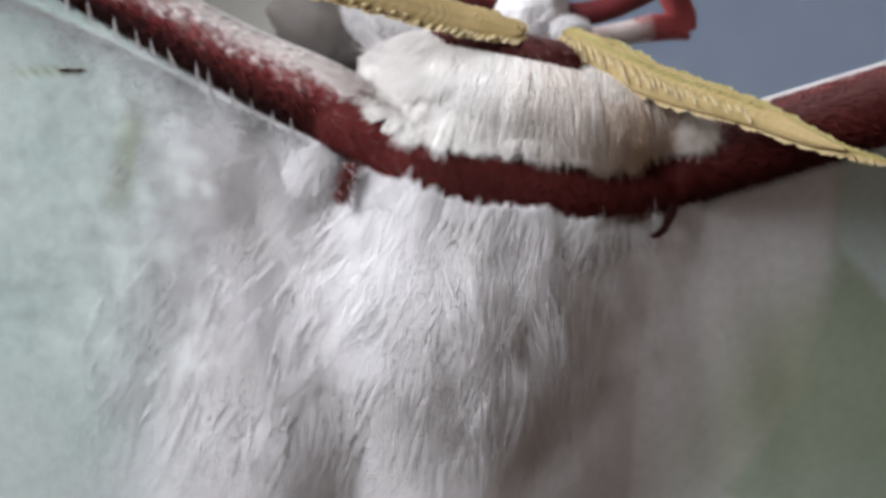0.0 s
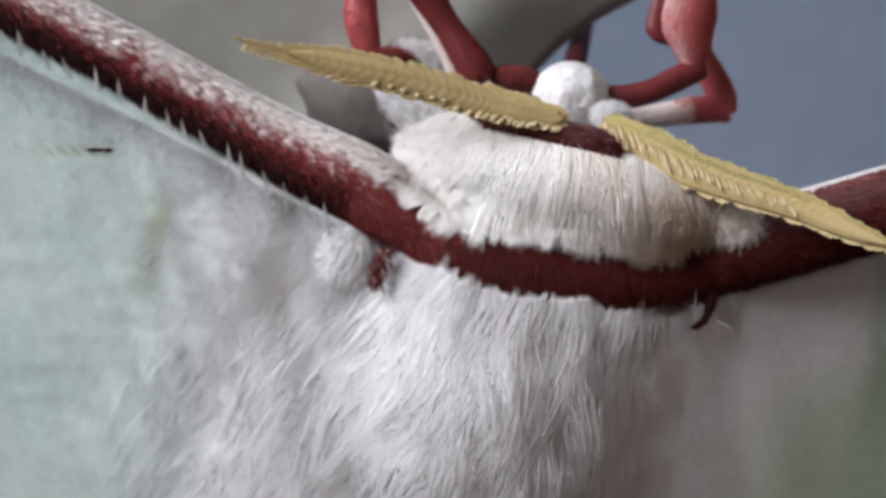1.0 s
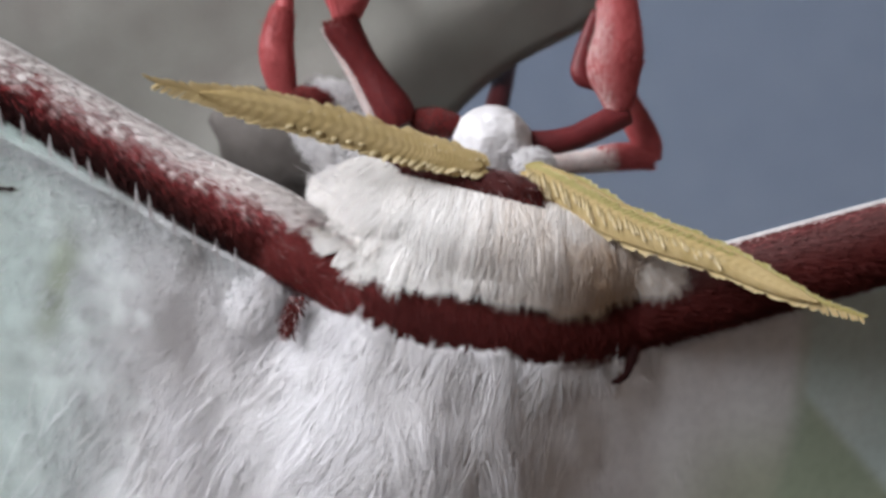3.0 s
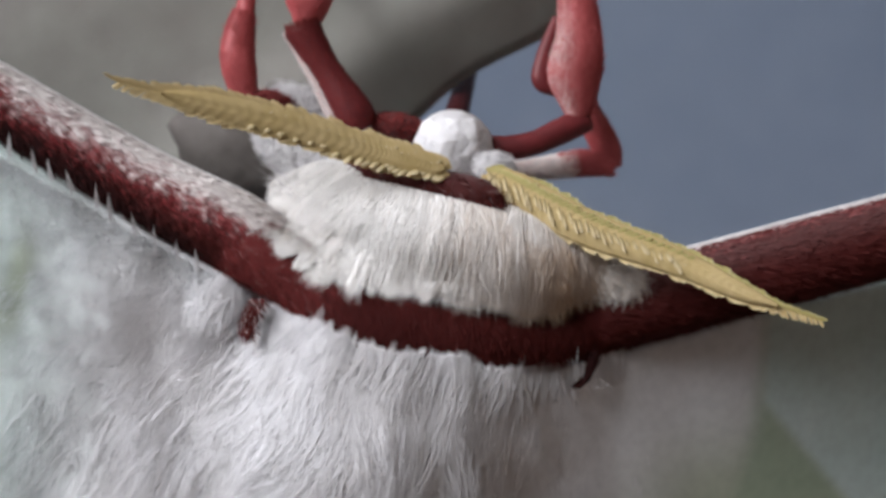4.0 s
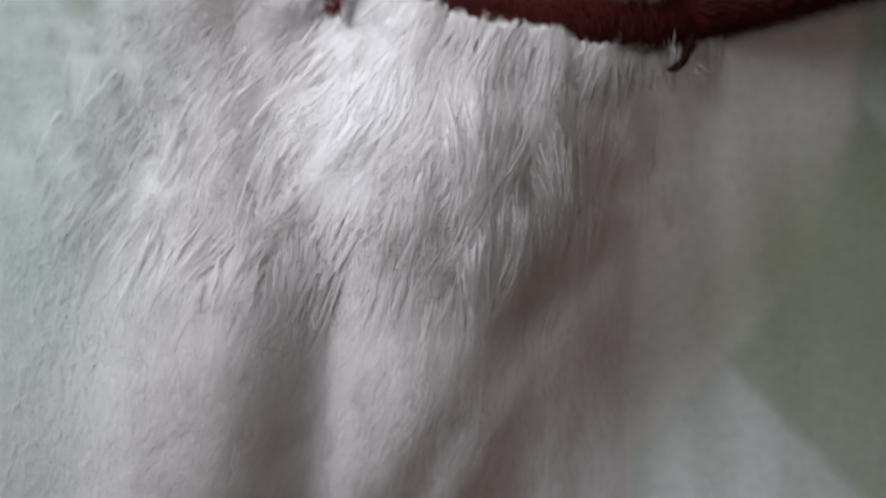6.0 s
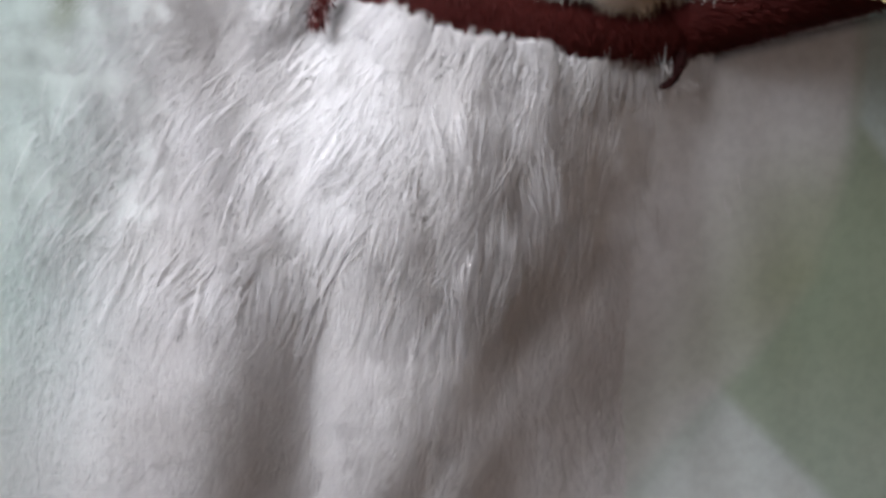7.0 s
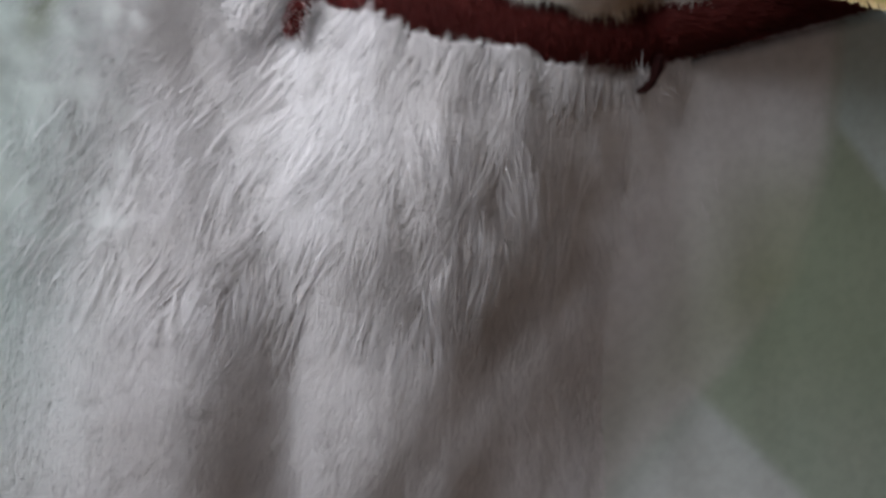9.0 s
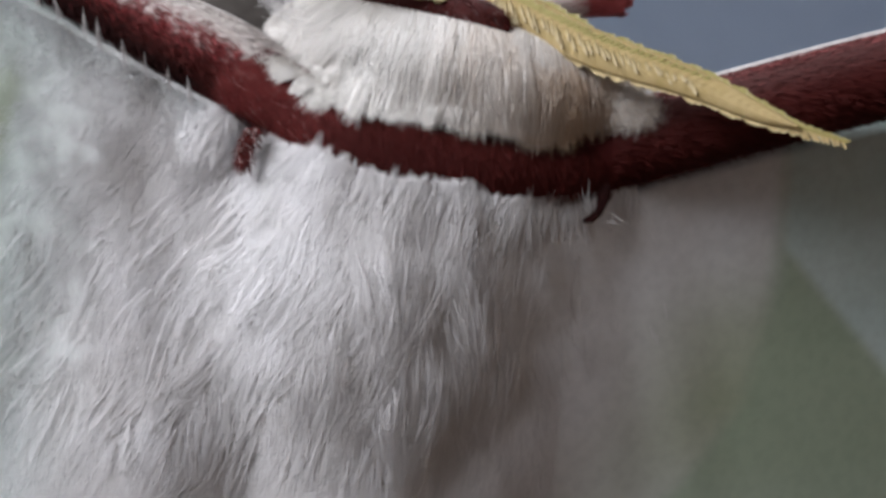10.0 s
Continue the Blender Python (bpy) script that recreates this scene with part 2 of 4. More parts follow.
def tube_rings(points, n, seg, flat=1.0, rough=0.0):
    """Rings round a path whose rows are x, y, z, radius. Angle 0 looks at -y, 90 degrees is up across the path."""
    p = smooth_path(points, n)
    c, r = p[:, :3], p[:, 3:4]
    t = unit(np.gradient(c, axis=0))
    front = np.tile([0.0, -1.0, 0.0], (n, 1))
    front = unit(front - t * (front * t).sum(1, keepdims=True))
    up = unit(np.cross(t, front))
    up *= -1 if up[n // 2, 2] < 0 else 1
    ang = np.linspace(0, 2 * math.pi, seg, endpoint=False)
    rr = r[:, None, :] * (1 + rough * rng.normal(size=(n, seg, 1)))
    v = c[:, None] + rr * (np.cos(ang)[None, :, None] * front[:, None] * flat + np.sin(ang)[None, :, None] * up[:, None])
    return v, c, t, front, up, ang


def tube_mesh(points, n=40, seg=20, flat=1.0, rough=0.0):
    v, *_ = tube_rings(points, n, seg, flat, rough)
    faces = [(i * seg + j, i * seg + (j + 1) % seg, (i + 1) * seg + (j + 1) % seg, (i + 1) * seg + j) for i in range(n - 1) for j in range(seg)]
    faces += [tuple(range(seg - 1, -1, -1)), tuple((n - 1) * seg + j for j in range(seg))]
    return v.reshape(-1, 3), faces


def ball_mesh(c, r, tilt=0.0, seg=32, rings=20, lump=0.0):
    """An ellipsoid, tilted about y (degrees, clockwise as seen from the front)."""
    th = np.linspace(0, math.pi, rings + 1)[1:-1]
    ph = np.linspace(0, 2 * math.pi, seg, endpoint=False)
    s = np.array([[math.sin(a) * math.cos(b), math.sin(a) * math.sin(b), math.cos(a)] for a in th for b in ph] + [[0, 0, 1], [0, 0, -1]])
    s *= 1 + lump * np.array([noise.noise(Vector(q * 2.3)) + 0.5 * noise.noise(Vector(q * 7.0)) for q in s])[:, None]
    v = s * np.asarray(r, float)
    a = radians(tilt)
    v = np.stack([v[:, 0] * math.cos(a) + v[:, 2] * math.sin(a), v[:, 1], -v[:, 0] * math.sin(a) + v[:, 2] * math.cos(a)], 1) + np.asarray(c, float)
    m = len(th)
    f = [(i * seg + j, (i + 1) * seg + j, (i + 1) * seg + (j + 1) % seg, i * seg + (j + 1) % seg) for i in range(m - 1) for j in range(seg)]
    f += [(m * seg, j, (j + 1) % seg) for j in range(seg)] + [(m * seg + 1, (m - 1) * seg + (j + 1) % seg, (m - 1) * seg + j) for j in range(seg)]
    return v, f


def strands(name, pts, normals, width, material, parent, tint=None, roll=0.32, label=""):
    """Tapered strands: pts is N x K x 3, normals N x 3, width N (millimetres)."""
    n, k = pts.shape[:2]
    d = unit(pts[:, -1] - pts[:, 0])
    side = unit(np.cross(d, normals) + 1e-9)
    nn = unit(np.cross(side, d))
    a = rng.normal(0, roll, n)[:, None]
    side = side * np.cos(a) + nn * np.sin(a)
    taper = np.linspace(1, 0.55, k - 1) if k > 2 else np.array([1.0])
    half = 0.5 * width[:, None, None] * taper[None, :, None] * side[:, None]
    body = np.stack([pts[:, :-1] - half, pts[:, :-1] + half], 2).reshape(n, -1, 3)
    v = np.concatenate([body, pts[:, -1:]], 1)
    per = v.shape[1]
    tri = []
    for i in range(k - 2):
        a0 = 2 * i
        tri += [(a0, a0 + 1, a0 + 3), (a0, a0 + 3, a0 + 2)]
    a0 = 2 * (k - 2)
    tri.append((a0, a0 + 1, a0 + 2))
    f = (np.arange(n)[:, None, None] * per + np.array(tri)[None]).reshape(-1, 3)
    me = bpy.data.meshes.new(name)
    me.vertices.add(n * per)
    me.vertices.foreach_set("co", (v.reshape(-1) * MM).astype(np.float32))
    me.loops.add(f.size)
    me.loops.foreach_set("vertex_index", f.reshape(-1).astype(np.int32))
    me.polygons.add(len(f))
    me.polygons.foreach_set("loop_start", np.arange(0, f.size, 3, dtype=np.int32))
    me.polygons.foreach_set("use_smooth", np.ones(len(f), bool))
    if tint is not None:
        at = me.attributes.new("tint", "FLOAT", "POINT")
        at.data.foreach_set("value", np.repeat(tint, per).astype(np.float32))
    me.update(calc_edges=True)
    me.materials.append(material)
    ob = new(name, me)
    ob.parent = parent
    return tagged(ob, label, kind="stuff")


# ---- the moth's forms, in millimetres: centre, radii, tilt ----
THORAX = ((1.0, 3.4, -4.8), (6.35, 4.5, 7.0), 12)
ABDOMEN = ((0.6, 3.6, -7.5), (4.6, 2.5, 14.5), 13)
FLANK = ((-7.2, 4.4, -8.4), (4.4, 3.2, 15.0), 10)
COLLAR = ((3.4, 3.0, 0.35), (6.7, 4.5, 2.75), 14)
SHOULDER = ((-4.4, 1.25, -1.65), (1.15, 1.0, 1.25), 0)


def front_of(form, x, z):
    (cx, cy, cz), (rx, ry, rz), tilt = form
    a = radians(tilt)
    dx, dz = x - cx, z - cz
    u, w = (dx * math.cos(a) - dz * math.sin(a)) / rx, (dx * math.sin(a) + dz * math.cos(a)) / rz
    q = 1 - u * u - w * w
    return cy - ry * np.sign(q) * np.sqrt(np.abs(q))


def left_wing_y(x, z):
    return -0.05 + 0.02 * (x + 3) + 0.16 * (2 - z) - 0.0016 * np.minimum(x + 14, 0) ** 2


def right_wing_y(x, z):
    drop = -4.2 - z
    return 1.1 + 0.325 * (x - 7.5) + np.where(drop > 0, (0.26 + 0.2 / (1 + np.exp((x - 8.5) / 2.2))), 0.2) * drop + 0.012 * np.maximum(x - 14, 0) ** 1.5


def soft_min(a, b, k=0.5):
    h = np.clip(0.5 + 0.5 * (b - a) / k, 0, 1)
    return b + (a - b) * h - k * h * (1 - h)


LOCKS = np.array([[noise.noise(Vector((0.75 * (-17 + 0.15 * i) + 0.22 * (-23 + 0.2 * j), 0.34 * (-23 + 0.2 * j), 2.0)))
                   + 0.25 * noise.noise(Vector((1.9 * (-17 + 0.15 * i) + 0.5 * (-23 + 0.2 * j), 0.8 * (-23 + 0.2 * j), 9.0))) for j in range(140)] for i in range(190)])


def locks(x, z):
    """Broad locks of fur, longer than wide, as a height."""
    u, w = np.clip((x + 17) / 0.15, 0, 188.99), np.clip((z + 23) / 0.2, 0, 138.99)
    i, j = u.astype(int), w.astype(int)
    f, g = u - i, w - j
    return (LOCKS[i, j] * (1 - f) + LOCKS[i + 1, j] * f) * (1 - g) + (LOCKS[i, j + 1] * (1 - f) + LOCKS[i + 1, j + 1] * f) * g


def furrow(x, z, x0, z0, x1, z1, width):
    """1 along a line, falling off to its sides and past its ends."""
    dx, dz = x1 - x0, z1 - z0
    n = math.hypot(dx, dz)
    s = ((x - x0) * dx + (z - z0) * dz) / n
    d = ((x - x0) * dz - (z - z0) * dx) / n
    over = np.maximum(np.maximum(-s, s - n), 0)
    return np.exp(-(d / width) ** 2 - (over / (1.5 * width)) ** 2)


def mantle(x, z):
    """1 on the long fur of the thorax and the wing roots, 0 on the short down below it."""
    edge = np.interp(x, [-15, -13, -8, -4.5, -2.8, 0, 2.6, 5, 8], [-9.0, -9.4, -10.2, -11.3, -10.0, -10.8, -10.2, -9.0, -8.0])
    t = np.clip((z - edge + 1.9) / 2.8, 0, 1)
    return t * t * (3 - 2 * t)


def back_y(x, z):
    """The nearest surface of the furred back and the wing roots, seen along y."""
    long_fur = mantle(x, z)
    y = plain_back_y(x, z) + locks(x, z) * np.interp(x, [-14, -8, 4, 8], [0.06, 0.20, 0.30, 0.06]) * (0.15 + 0.85 * long_fur)
    y = y + 0.22 * (1 - long_fur) * np.interp(x, [-13, -8, -4, 0, 4], [0, 0.3, 0.6, 0.9, 0])
    y = y + 0.14 * furrow(x, z, -3.4, -2.6, -4.1, -7.0, 0.6) + 0.25 * furrow(x, z, -3.6, -12.0, -4.2, -22.0, 0.9) - 0.6 * furrow(x, z, -6.0, -13.5, -6.6, -22.0, 2.0)
    y = y + 0.24 * furrow(x, z, 3.2, -12.0, -0.8, -18.5, 1.0)
    y = y + 0.27 * np.logaddexp(0, (-11.0 - z) / 1.0) * np.interp(x, [-15, -10, -5, -2, 0, 2, 4, 6, 8, 10, 12], [0.25, 0.5, 0.95, 1.05, 0.95, 0.68, 0.42, 0.24, 0.11, 0.04, 0])
    y = y - 0.55 * np.exp(-((x - 4.4) / 2.6) ** 2 - ((z + 12.0) / 3.0) ** 2)
    return y + 0.10 * furrow(x, z, 5.2, -9.9, 5.1, -10.6, 0.5)


def raw_back_y(x, z):
    y = soft_min(front_of(THORAX, x, z), front_of(ABDOMEN, x, z), 1.9)
    y = soft_min(y, front_of(FLANK, x, z), 2.2)
    y = soft_min(soft_min(y, left_wing_y(x, z) + 4 * np.maximum(x + 2, 0), 0.6), right_wing_y(2.2 + 0.8 * np.logaddexp(0, (x - 2.2) / 0.8), z) + 0.4 * np.exp(-((z + 5) / 4) ** 2) + 3 * np.maximum(-1 - x, 0), 2.1)
    return y


def blurred(grid, width):
    """A grid smoothed over a width in cells, along both ways."""
    k = np.exp(-0.5 * (np.arange(-3 * width, 3 * width + 1) / width) ** 2)
    k /= k.sum()
    pad = np.pad(grid, 3 * width, mode="edge")
    pad = np.apply_along_axis(lambda row: np.convolve(row, k, "valid"), 0, pad)
    return np.apply_along_axis(lambda row: np.convolve(row, k, "valid"), 1, pad)


BACK_X, BACK_Z = np.meshgrid(np.arange(-24, 24.1, 0.15), np.arange(-24, 11.1, 0.15), indexing="ij")
BACK_GRID = raw_back_y(BACK_X, BACK_Z)
BACK_BLEND = np.clip((BACK_X - 3.5) / 3.5, 0, 1)
BACK_BLEND = np.maximum(BACK_BLEND, 0.9 * np.clip((-9.5 - BACK_Z) / 3, 0, 1))
BACK_GRID = blurred(BACK_GRID, 2) * (1 - BACK_BLEND) + blurred(BACK_GRID, 9) * BACK_BLEND

BACK_BLEND = 0.85 * np.clip((BACK_X - 1.5) / 3, 0, 1) * np.clip((-5.0 - BACK_Z) / 3, 0, 1)
BACK_GRID = BACK_GRID * (1 - BACK_BLEND) + blurred(BACK_GRID, 15) * BACK_BLEND


def plain_back_y(x, z):
    u, w = np.clip((x + 24) / 0.15, 0, BACK_GRID.shape[0] - 1.01), np.clip((z + 24) / 0.15, 0, BACK_GRID.shape[1] - 1.01)
    i, j = u.astype(int), w.astype(int)
    f, g = u - i, w - j
    y = (BACK_GRID[i, j] * (1 - f) + BACK_GRID[i + 1, j] * f) * (1 - g) + (BACK_GRID[i, j + 1] * (1 - f) + BACK_GRID[i + 1, j + 1] * f) * g
    y = soft_min(y, front_of(SHOULDER, x, z), 0.6)
    return y + 0.035 * np.sin(1.9 * x + 0.35 * z + 0.6 * np.sin(0.7 * x)) * np.interp(x, [5, 7, 12, 14], [0, 1, 1, 0])


def band_edge(x):
    """The lower edge of the maroon band: z at x."""
    return np.interp(x, [-23.0, -15.0, -11.0, -7.2, -4.6, -3.8, -3.4, -3.0, -2.4, -1.4, 0.2, 1.4, 3.1, 4.1, 4.8, 5.8, 6.8, 8.2, 9.8, 12.0, 15.0, 22.5],
                     [9.3, 4.9, 2.9, 0.75, -0.6, -0.95, -2.3, -1.9, -1.62, -2.05, -2.75, -3.05, -3.15, -3.4, -3.62, -3.48, -3.38, -3.1, -2.7, -2.05, -1.2, 0.7])


def groomed(x, z, height, flow, length, lift, clump_density, pull, steps=4, stiff=0.0, fuzz=0.10):
    """Paths of hairs that lie on a height field, combed along flow and gathered into locks."""
    n = len(x)
    m = max(4, int(clump_density * (x.max() - x.min()) * (z.max() - z.min())))
    cx, cz = rng.uniform(x.min(), x.max(), m), rng.uniform(z.min(), z.max(), m)
    own = np.empty(n, int)
    for s in range(0, n, 4000):
        own[s:s + 4000] = ((x[s:s + 4000, None] - cx) ** 2 + (z[s:s + 4000, None] - cz) ** 2).argmin(1)
    turn = rng.normal(0, 0.11, m)[own] + rng.normal(0, 1, n) * fuzz
    high = (0.3 + np.abs(rng.normal(0.45, 0.4, m)))[own] * rng.uniform(0.6, 1.3, n)
    clen = rng.uniform(0.75, 1.25, m)[own]
    px, pz = x.copy(), z.copy()
    qx, qz = cx[own].copy(), cz[own].copy()
    out = np.empty((n, steps, 3))
    bend = rng.normal(0, 0.22, m)[own]
    for k in range(steps):
        s = k / (steps - 1)
        w = pull * s ** 1.4
        xx, zz = px + (qx - px) * w, pz + (qz - pz) * w
        up = lift * high * (math.sin(math.pi * min(1.0, 0.15 + 0.75 * s)) + stiff * s)
        out[:, k] = np.stack([xx, height(xx, zz) - up, zz], 1)
        dx, dz = flow(px, pz)
        ex, ez = flow(qx, qz)
        a = turn + bend * s
        ca, sa = np.cos(a), np.sin(a)
        step = length * clen / (steps - 1)
        px, pz = px + step * (dx * ca - dz * sa), pz + step * (dx * sa + dz * ca)
        qx, qz = qx + step * (ex * ca - ez * sa), qz + step * (ex * sa + ez * ca)
    return out


def field_normal(height, x, z):
    e = 0.05
    gx = (height(x + e, z) - height(x - e, z)) / (2 * e)
    gz = (height(x, z + e) - height(x, z - e)) / (2 * e)
    return unit(np.stack([gx, -np.ones_like(x), gz], 1))


def comb_flow(dx, dz):
    d = np.sqrt(dx * dx + dz * dz)
    return dx / d, dz / d


# ---- the room ----
def build_room():
    x0, x1, y0, y1, z0, z1 = -0.97, 1.25, -1.7, 0.95, -1.2, 1.7
    # unseen floor, ceiling and two walls, toned to steer the bounced fill light
    tagged(box("floor", (x0 - 0.1, y0 - 0.1, z0 - 0.1), (x1 + 0.1, y1 + 0.1, z0), BOARDS), "plain brown floor", kind="structure")
    tagged(box("ceiling", (x0 - 0.1, y0 - 0.1, z1), (x1 + 0.1, y1 + 0.1, z1 + 0.1), CEILING), "plain white ceiling", kind="structure")
    tagged(box("wall_south", (x0, y0 - 0.1, z0), (x1, y0, z1), PALE_PLASTER), "plain pale wall", kind="structure")
    tagged(box("wall_east", (x1, y0, z0), (x1 + 0.1, y1, z1), PLASTER), "plain warm-grey wall", kind="structure")

    def pierced(name, label, window, lo, hi, along):
        """A wall along x or y with one window opening; lo and hi are the wall, window the opening along it and up."""
        a0, a1, b0, b1 = window
        cells = ((None, a0, None, None), (a1, None, None, None), (a0, a1, None, b0), (a0, a1, b1, None))
        bm = bmesh.new()
        for p, q, r, s in cells:
            l, h = list(lo), list(hi)
            if p is not None: l[along] = p
            if q is not None: h[along] = q
            if r is not None: l[2] = r
            if s is not None: h[2] = s
            res = bmesh.ops.create_cube(bm, size=1)
            for v in res["verts"]:
                v.co = Vector([l[k] + (h[k] - l[k]) * (v.co[k] + 0.5) for k in range(3)])
        me = bpy.data.meshes.new(name)
        bm.to_mesh(me)
        bm.free()
        me.materials.append(PAINT)
        tagged(new(name, me), label, kind="structure")

    def window(name, lo, hi, along):
        w = tagged(new(name), "white-framed window with overcast daylight", kind="structure")
        f = 0.05
        o = 1 - along
        def bar(part, a, b, c, d):
            l, h = list(lo), list(hi)
            l[along], h[along], l[2], h[2] = a, b, c, d
            l[o], h[o] = lo[o] + 0.03, hi[o] - 0.02
            box(part, l, h, GLOSS, w)
        bar("window_frame", lo[along], lo[along] + f, lo[2], hi[2])
        bar("window_frame", hi[along] - f, hi[along], lo[2], hi[2])
        bar("window_frame", lo[along] + f, hi[along] - f, lo[2], lo[2] + f)
        bar("window_frame", lo[along] + f, hi[along] - f, hi[2] - f, hi[2])
        l, h = list(lo), list(hi)
        l[along], h[along], l[2], h[2] = lo[along] + f, hi[along] - f, lo[2] + f, hi[2] - f
        mid = (lo[o] + hi[o]) / 2
        l[o], h[o] = mid - 0.003, mid + 0.003
        box("pane", l, h, GLASS, w).visible_shadow = False

    pierced("wall_west", "blue-grey wall with a window opening", (-1.25, -0.15, 0.15, 1.2), (x0 - 0.1, y0, z0), (x0, y1, z1), 1)
    window("window_1", (x0 - 0.1, -1.25, 0.15), (x0, -0.15, 1.2), 1)
    pierced("wall_north", "matt blue-grey wall with a window opening", (-0.8, -0.20, -0.5, 0.9), (x0, y1, z0), (x1, y1 + 0.1, z1), 0)
    window("window_2", (-0.8, y1, -0.5), (-0.20, y1 + 0.1, 0.9), 0)


# ---- the leaf to which the moth clings ----
def build_leaf():
    na, ns = 90, 60
    along, across = np.array([0.81, 0.586]), np.array([-0.586, 0.81])
    root = np.array([2.1, 5.0])
    v = []
    for i in range(na):
        a = -15.5 + 75 * i / (na - 1)
        t = i / (na - 1)
        width = 30.0 * math.sin(math.pi * min(1, 0.08 + 0.9 * t)) ** 0.6
        for j in range(ns):
            q = j / (ns - 1)
            s = width * q + 0.25 * math.sin(a * 0.7) * (1 - q)
            p = root + along * a + across * s
            roll = 0.9 * math.exp(-s / 1.6)
            y = 7.2 + roll - 0.6 * math.exp(-((s - 3.0) / 1.6) ** 2) + 0.05 * s + 0.35 * noise.noise(Vector((a * 0.12, s * 0.2, 1.0)))
            v.append((p[0], y, p[1]))
    f = [(i * ns + j, i * ns + j + 1, (i + 1) * ns + j + 1, (i + 1) * ns + j) for i in range(na - 1) for j in range(ns - 1)]
    leaf = mesh_object("leaf", v, f, LEAF)
    tagged(leaf, "broad grey-green leaf with a rolled margin", "leaf")
    so = leaf.modifiers.new("thickness", "SOLIDIFY")
    so.thickness, so.offset = 0.00035, 1.0
    # the lobe's dark brown paints the shade of its downward face
    lobe_v, lobe_f = ball_mesh((-3.9, 7.4, 3.75), (3.1, 2.2, 1.95), 30, lump=0.12)
    mesh_object("leaf_lobe", lobe_v, lobe_f, SHADED_LEAF, leaf, "curled lobe of the leaf, coloured dark brown for its shade")


# ---- the moth ----
def sheet(name, upper, lower, height, parent, label, nu=70, nv=44, offset=0.0, attributes=None):
    """A wing blade between two outlines (rows of x, z), laid on a height field."""
    a, b = smooth_path(upper, nu), smooth_path(lower, nu)
    w = np.linspace(0, 1, nv)[None, :, None]
    g = a[:, None] * (1 - w) + b[:, None] * w
    x, z = g[..., 0].ravel(), g[..., 1].ravel()
    ripple = np.array([0.10 * noise.noise(Vector((p * 0.35, q * 0.12, 3.0))) + 0.05 * noise.noise(Vector((p * 1.1, q * 0.5, 7.0))) for p, q in zip(x, z)])
    y = height(x, z) + offset + ripple
    f = [(i * nv + j, (i + 1) * nv + j, (i + 1) * nv + j + 1, i * nv + j + 1) for i in range(nu - 1) for j in range(nv - 1)]
    at = attributes(x, z) if attributes else {"tint": np.ones(len(x)), "olive": np.zeros(len(x))}
    ob = mesh_object(name, np.stack([x, y, z], 1), f, WING, parent, label, attributes=at)
    so = ob.modifiers.new("thickness", "SOLIDIFY")
    so.thickness, so.offset = 0.00008, 0.0
    return ob


def smoothstep(a, b, x):
    t = np.clip((x - a) / (b - a), 0, 1)
    return t * t * (3 - 2 * t)


def left_pigment(x, z):
    tint = smoothstep(-6.2, -13.0, x - 0.12 * (z + 2)) * (0.4 + 0.6 * smoothstep(-19, -10, z))
    streak = np.exp(-(((x + 11.0 - 0.25 * (z + 1.1)) / 0.42) ** 2) ** 1.2 - ((z + 1.0) / 1.7) ** 4)
    line = np.exp(-((z - 2.05 - 0.03 * (x + 13)) / 0.10) ** 2 - ((x + 13.6) / 1.2) ** 4)
    return {"tint": tint, "olive": np.clip(0.55 * streak + 0.8 * line, 0, 1)}


def right_pigment_and_shade(x, z):
    """Green beyond a curved line, with the paler hindwing below and a mint field beside the costa; olive also paints
    the shade of the wing root and its fold.
    """
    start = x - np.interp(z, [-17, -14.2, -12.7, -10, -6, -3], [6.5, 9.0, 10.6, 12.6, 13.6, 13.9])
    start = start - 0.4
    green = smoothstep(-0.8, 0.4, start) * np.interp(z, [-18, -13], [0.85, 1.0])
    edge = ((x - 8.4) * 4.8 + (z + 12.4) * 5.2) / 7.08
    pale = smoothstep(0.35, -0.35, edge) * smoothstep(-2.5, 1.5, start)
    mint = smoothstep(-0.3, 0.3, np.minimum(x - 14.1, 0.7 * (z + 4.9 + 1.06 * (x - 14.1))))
    # shade put into the colour: of the fold in the green, of the root before it
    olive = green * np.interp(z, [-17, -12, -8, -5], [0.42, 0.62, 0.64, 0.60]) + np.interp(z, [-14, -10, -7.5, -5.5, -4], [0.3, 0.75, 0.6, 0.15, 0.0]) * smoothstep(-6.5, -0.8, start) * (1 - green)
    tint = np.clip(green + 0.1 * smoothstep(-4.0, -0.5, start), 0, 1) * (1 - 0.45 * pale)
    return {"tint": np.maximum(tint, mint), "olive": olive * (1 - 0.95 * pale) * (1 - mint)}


def under_pelt(height, x, z):
    """A wing's height, kept behind the furred skin where the two overlap."""
    return np.maximum(height(x, z), np.where((x > -22.6) & (x < 22.6) & (z > -22.6), back_y(x, z), -99)) + 0.35


def on_tube(points, count, angles):
    """Random roots on a tube: place, normal, path direction, angle, share of the way."""
    v, c, t, front, up, _ = tube_rings(points, 200, 4)
    r = smooth_path(points, 200)[:, 3]
    k = rng.integers(0, 199, count)
    f = rng.random(count)[:, None]
    a = np.radians(rng.uniform(angles[0], angles[1], count))[:, None]
    cc = c[k] * (1 - f) + c[k + 1] * f
    n = np.cos(a) * front[k] + np.sin(a) * up[k]
    return cc + n * r[k][:, None], n, t[k], np.degrees(a[:, 0]), (k + f[:, 0]) / 199


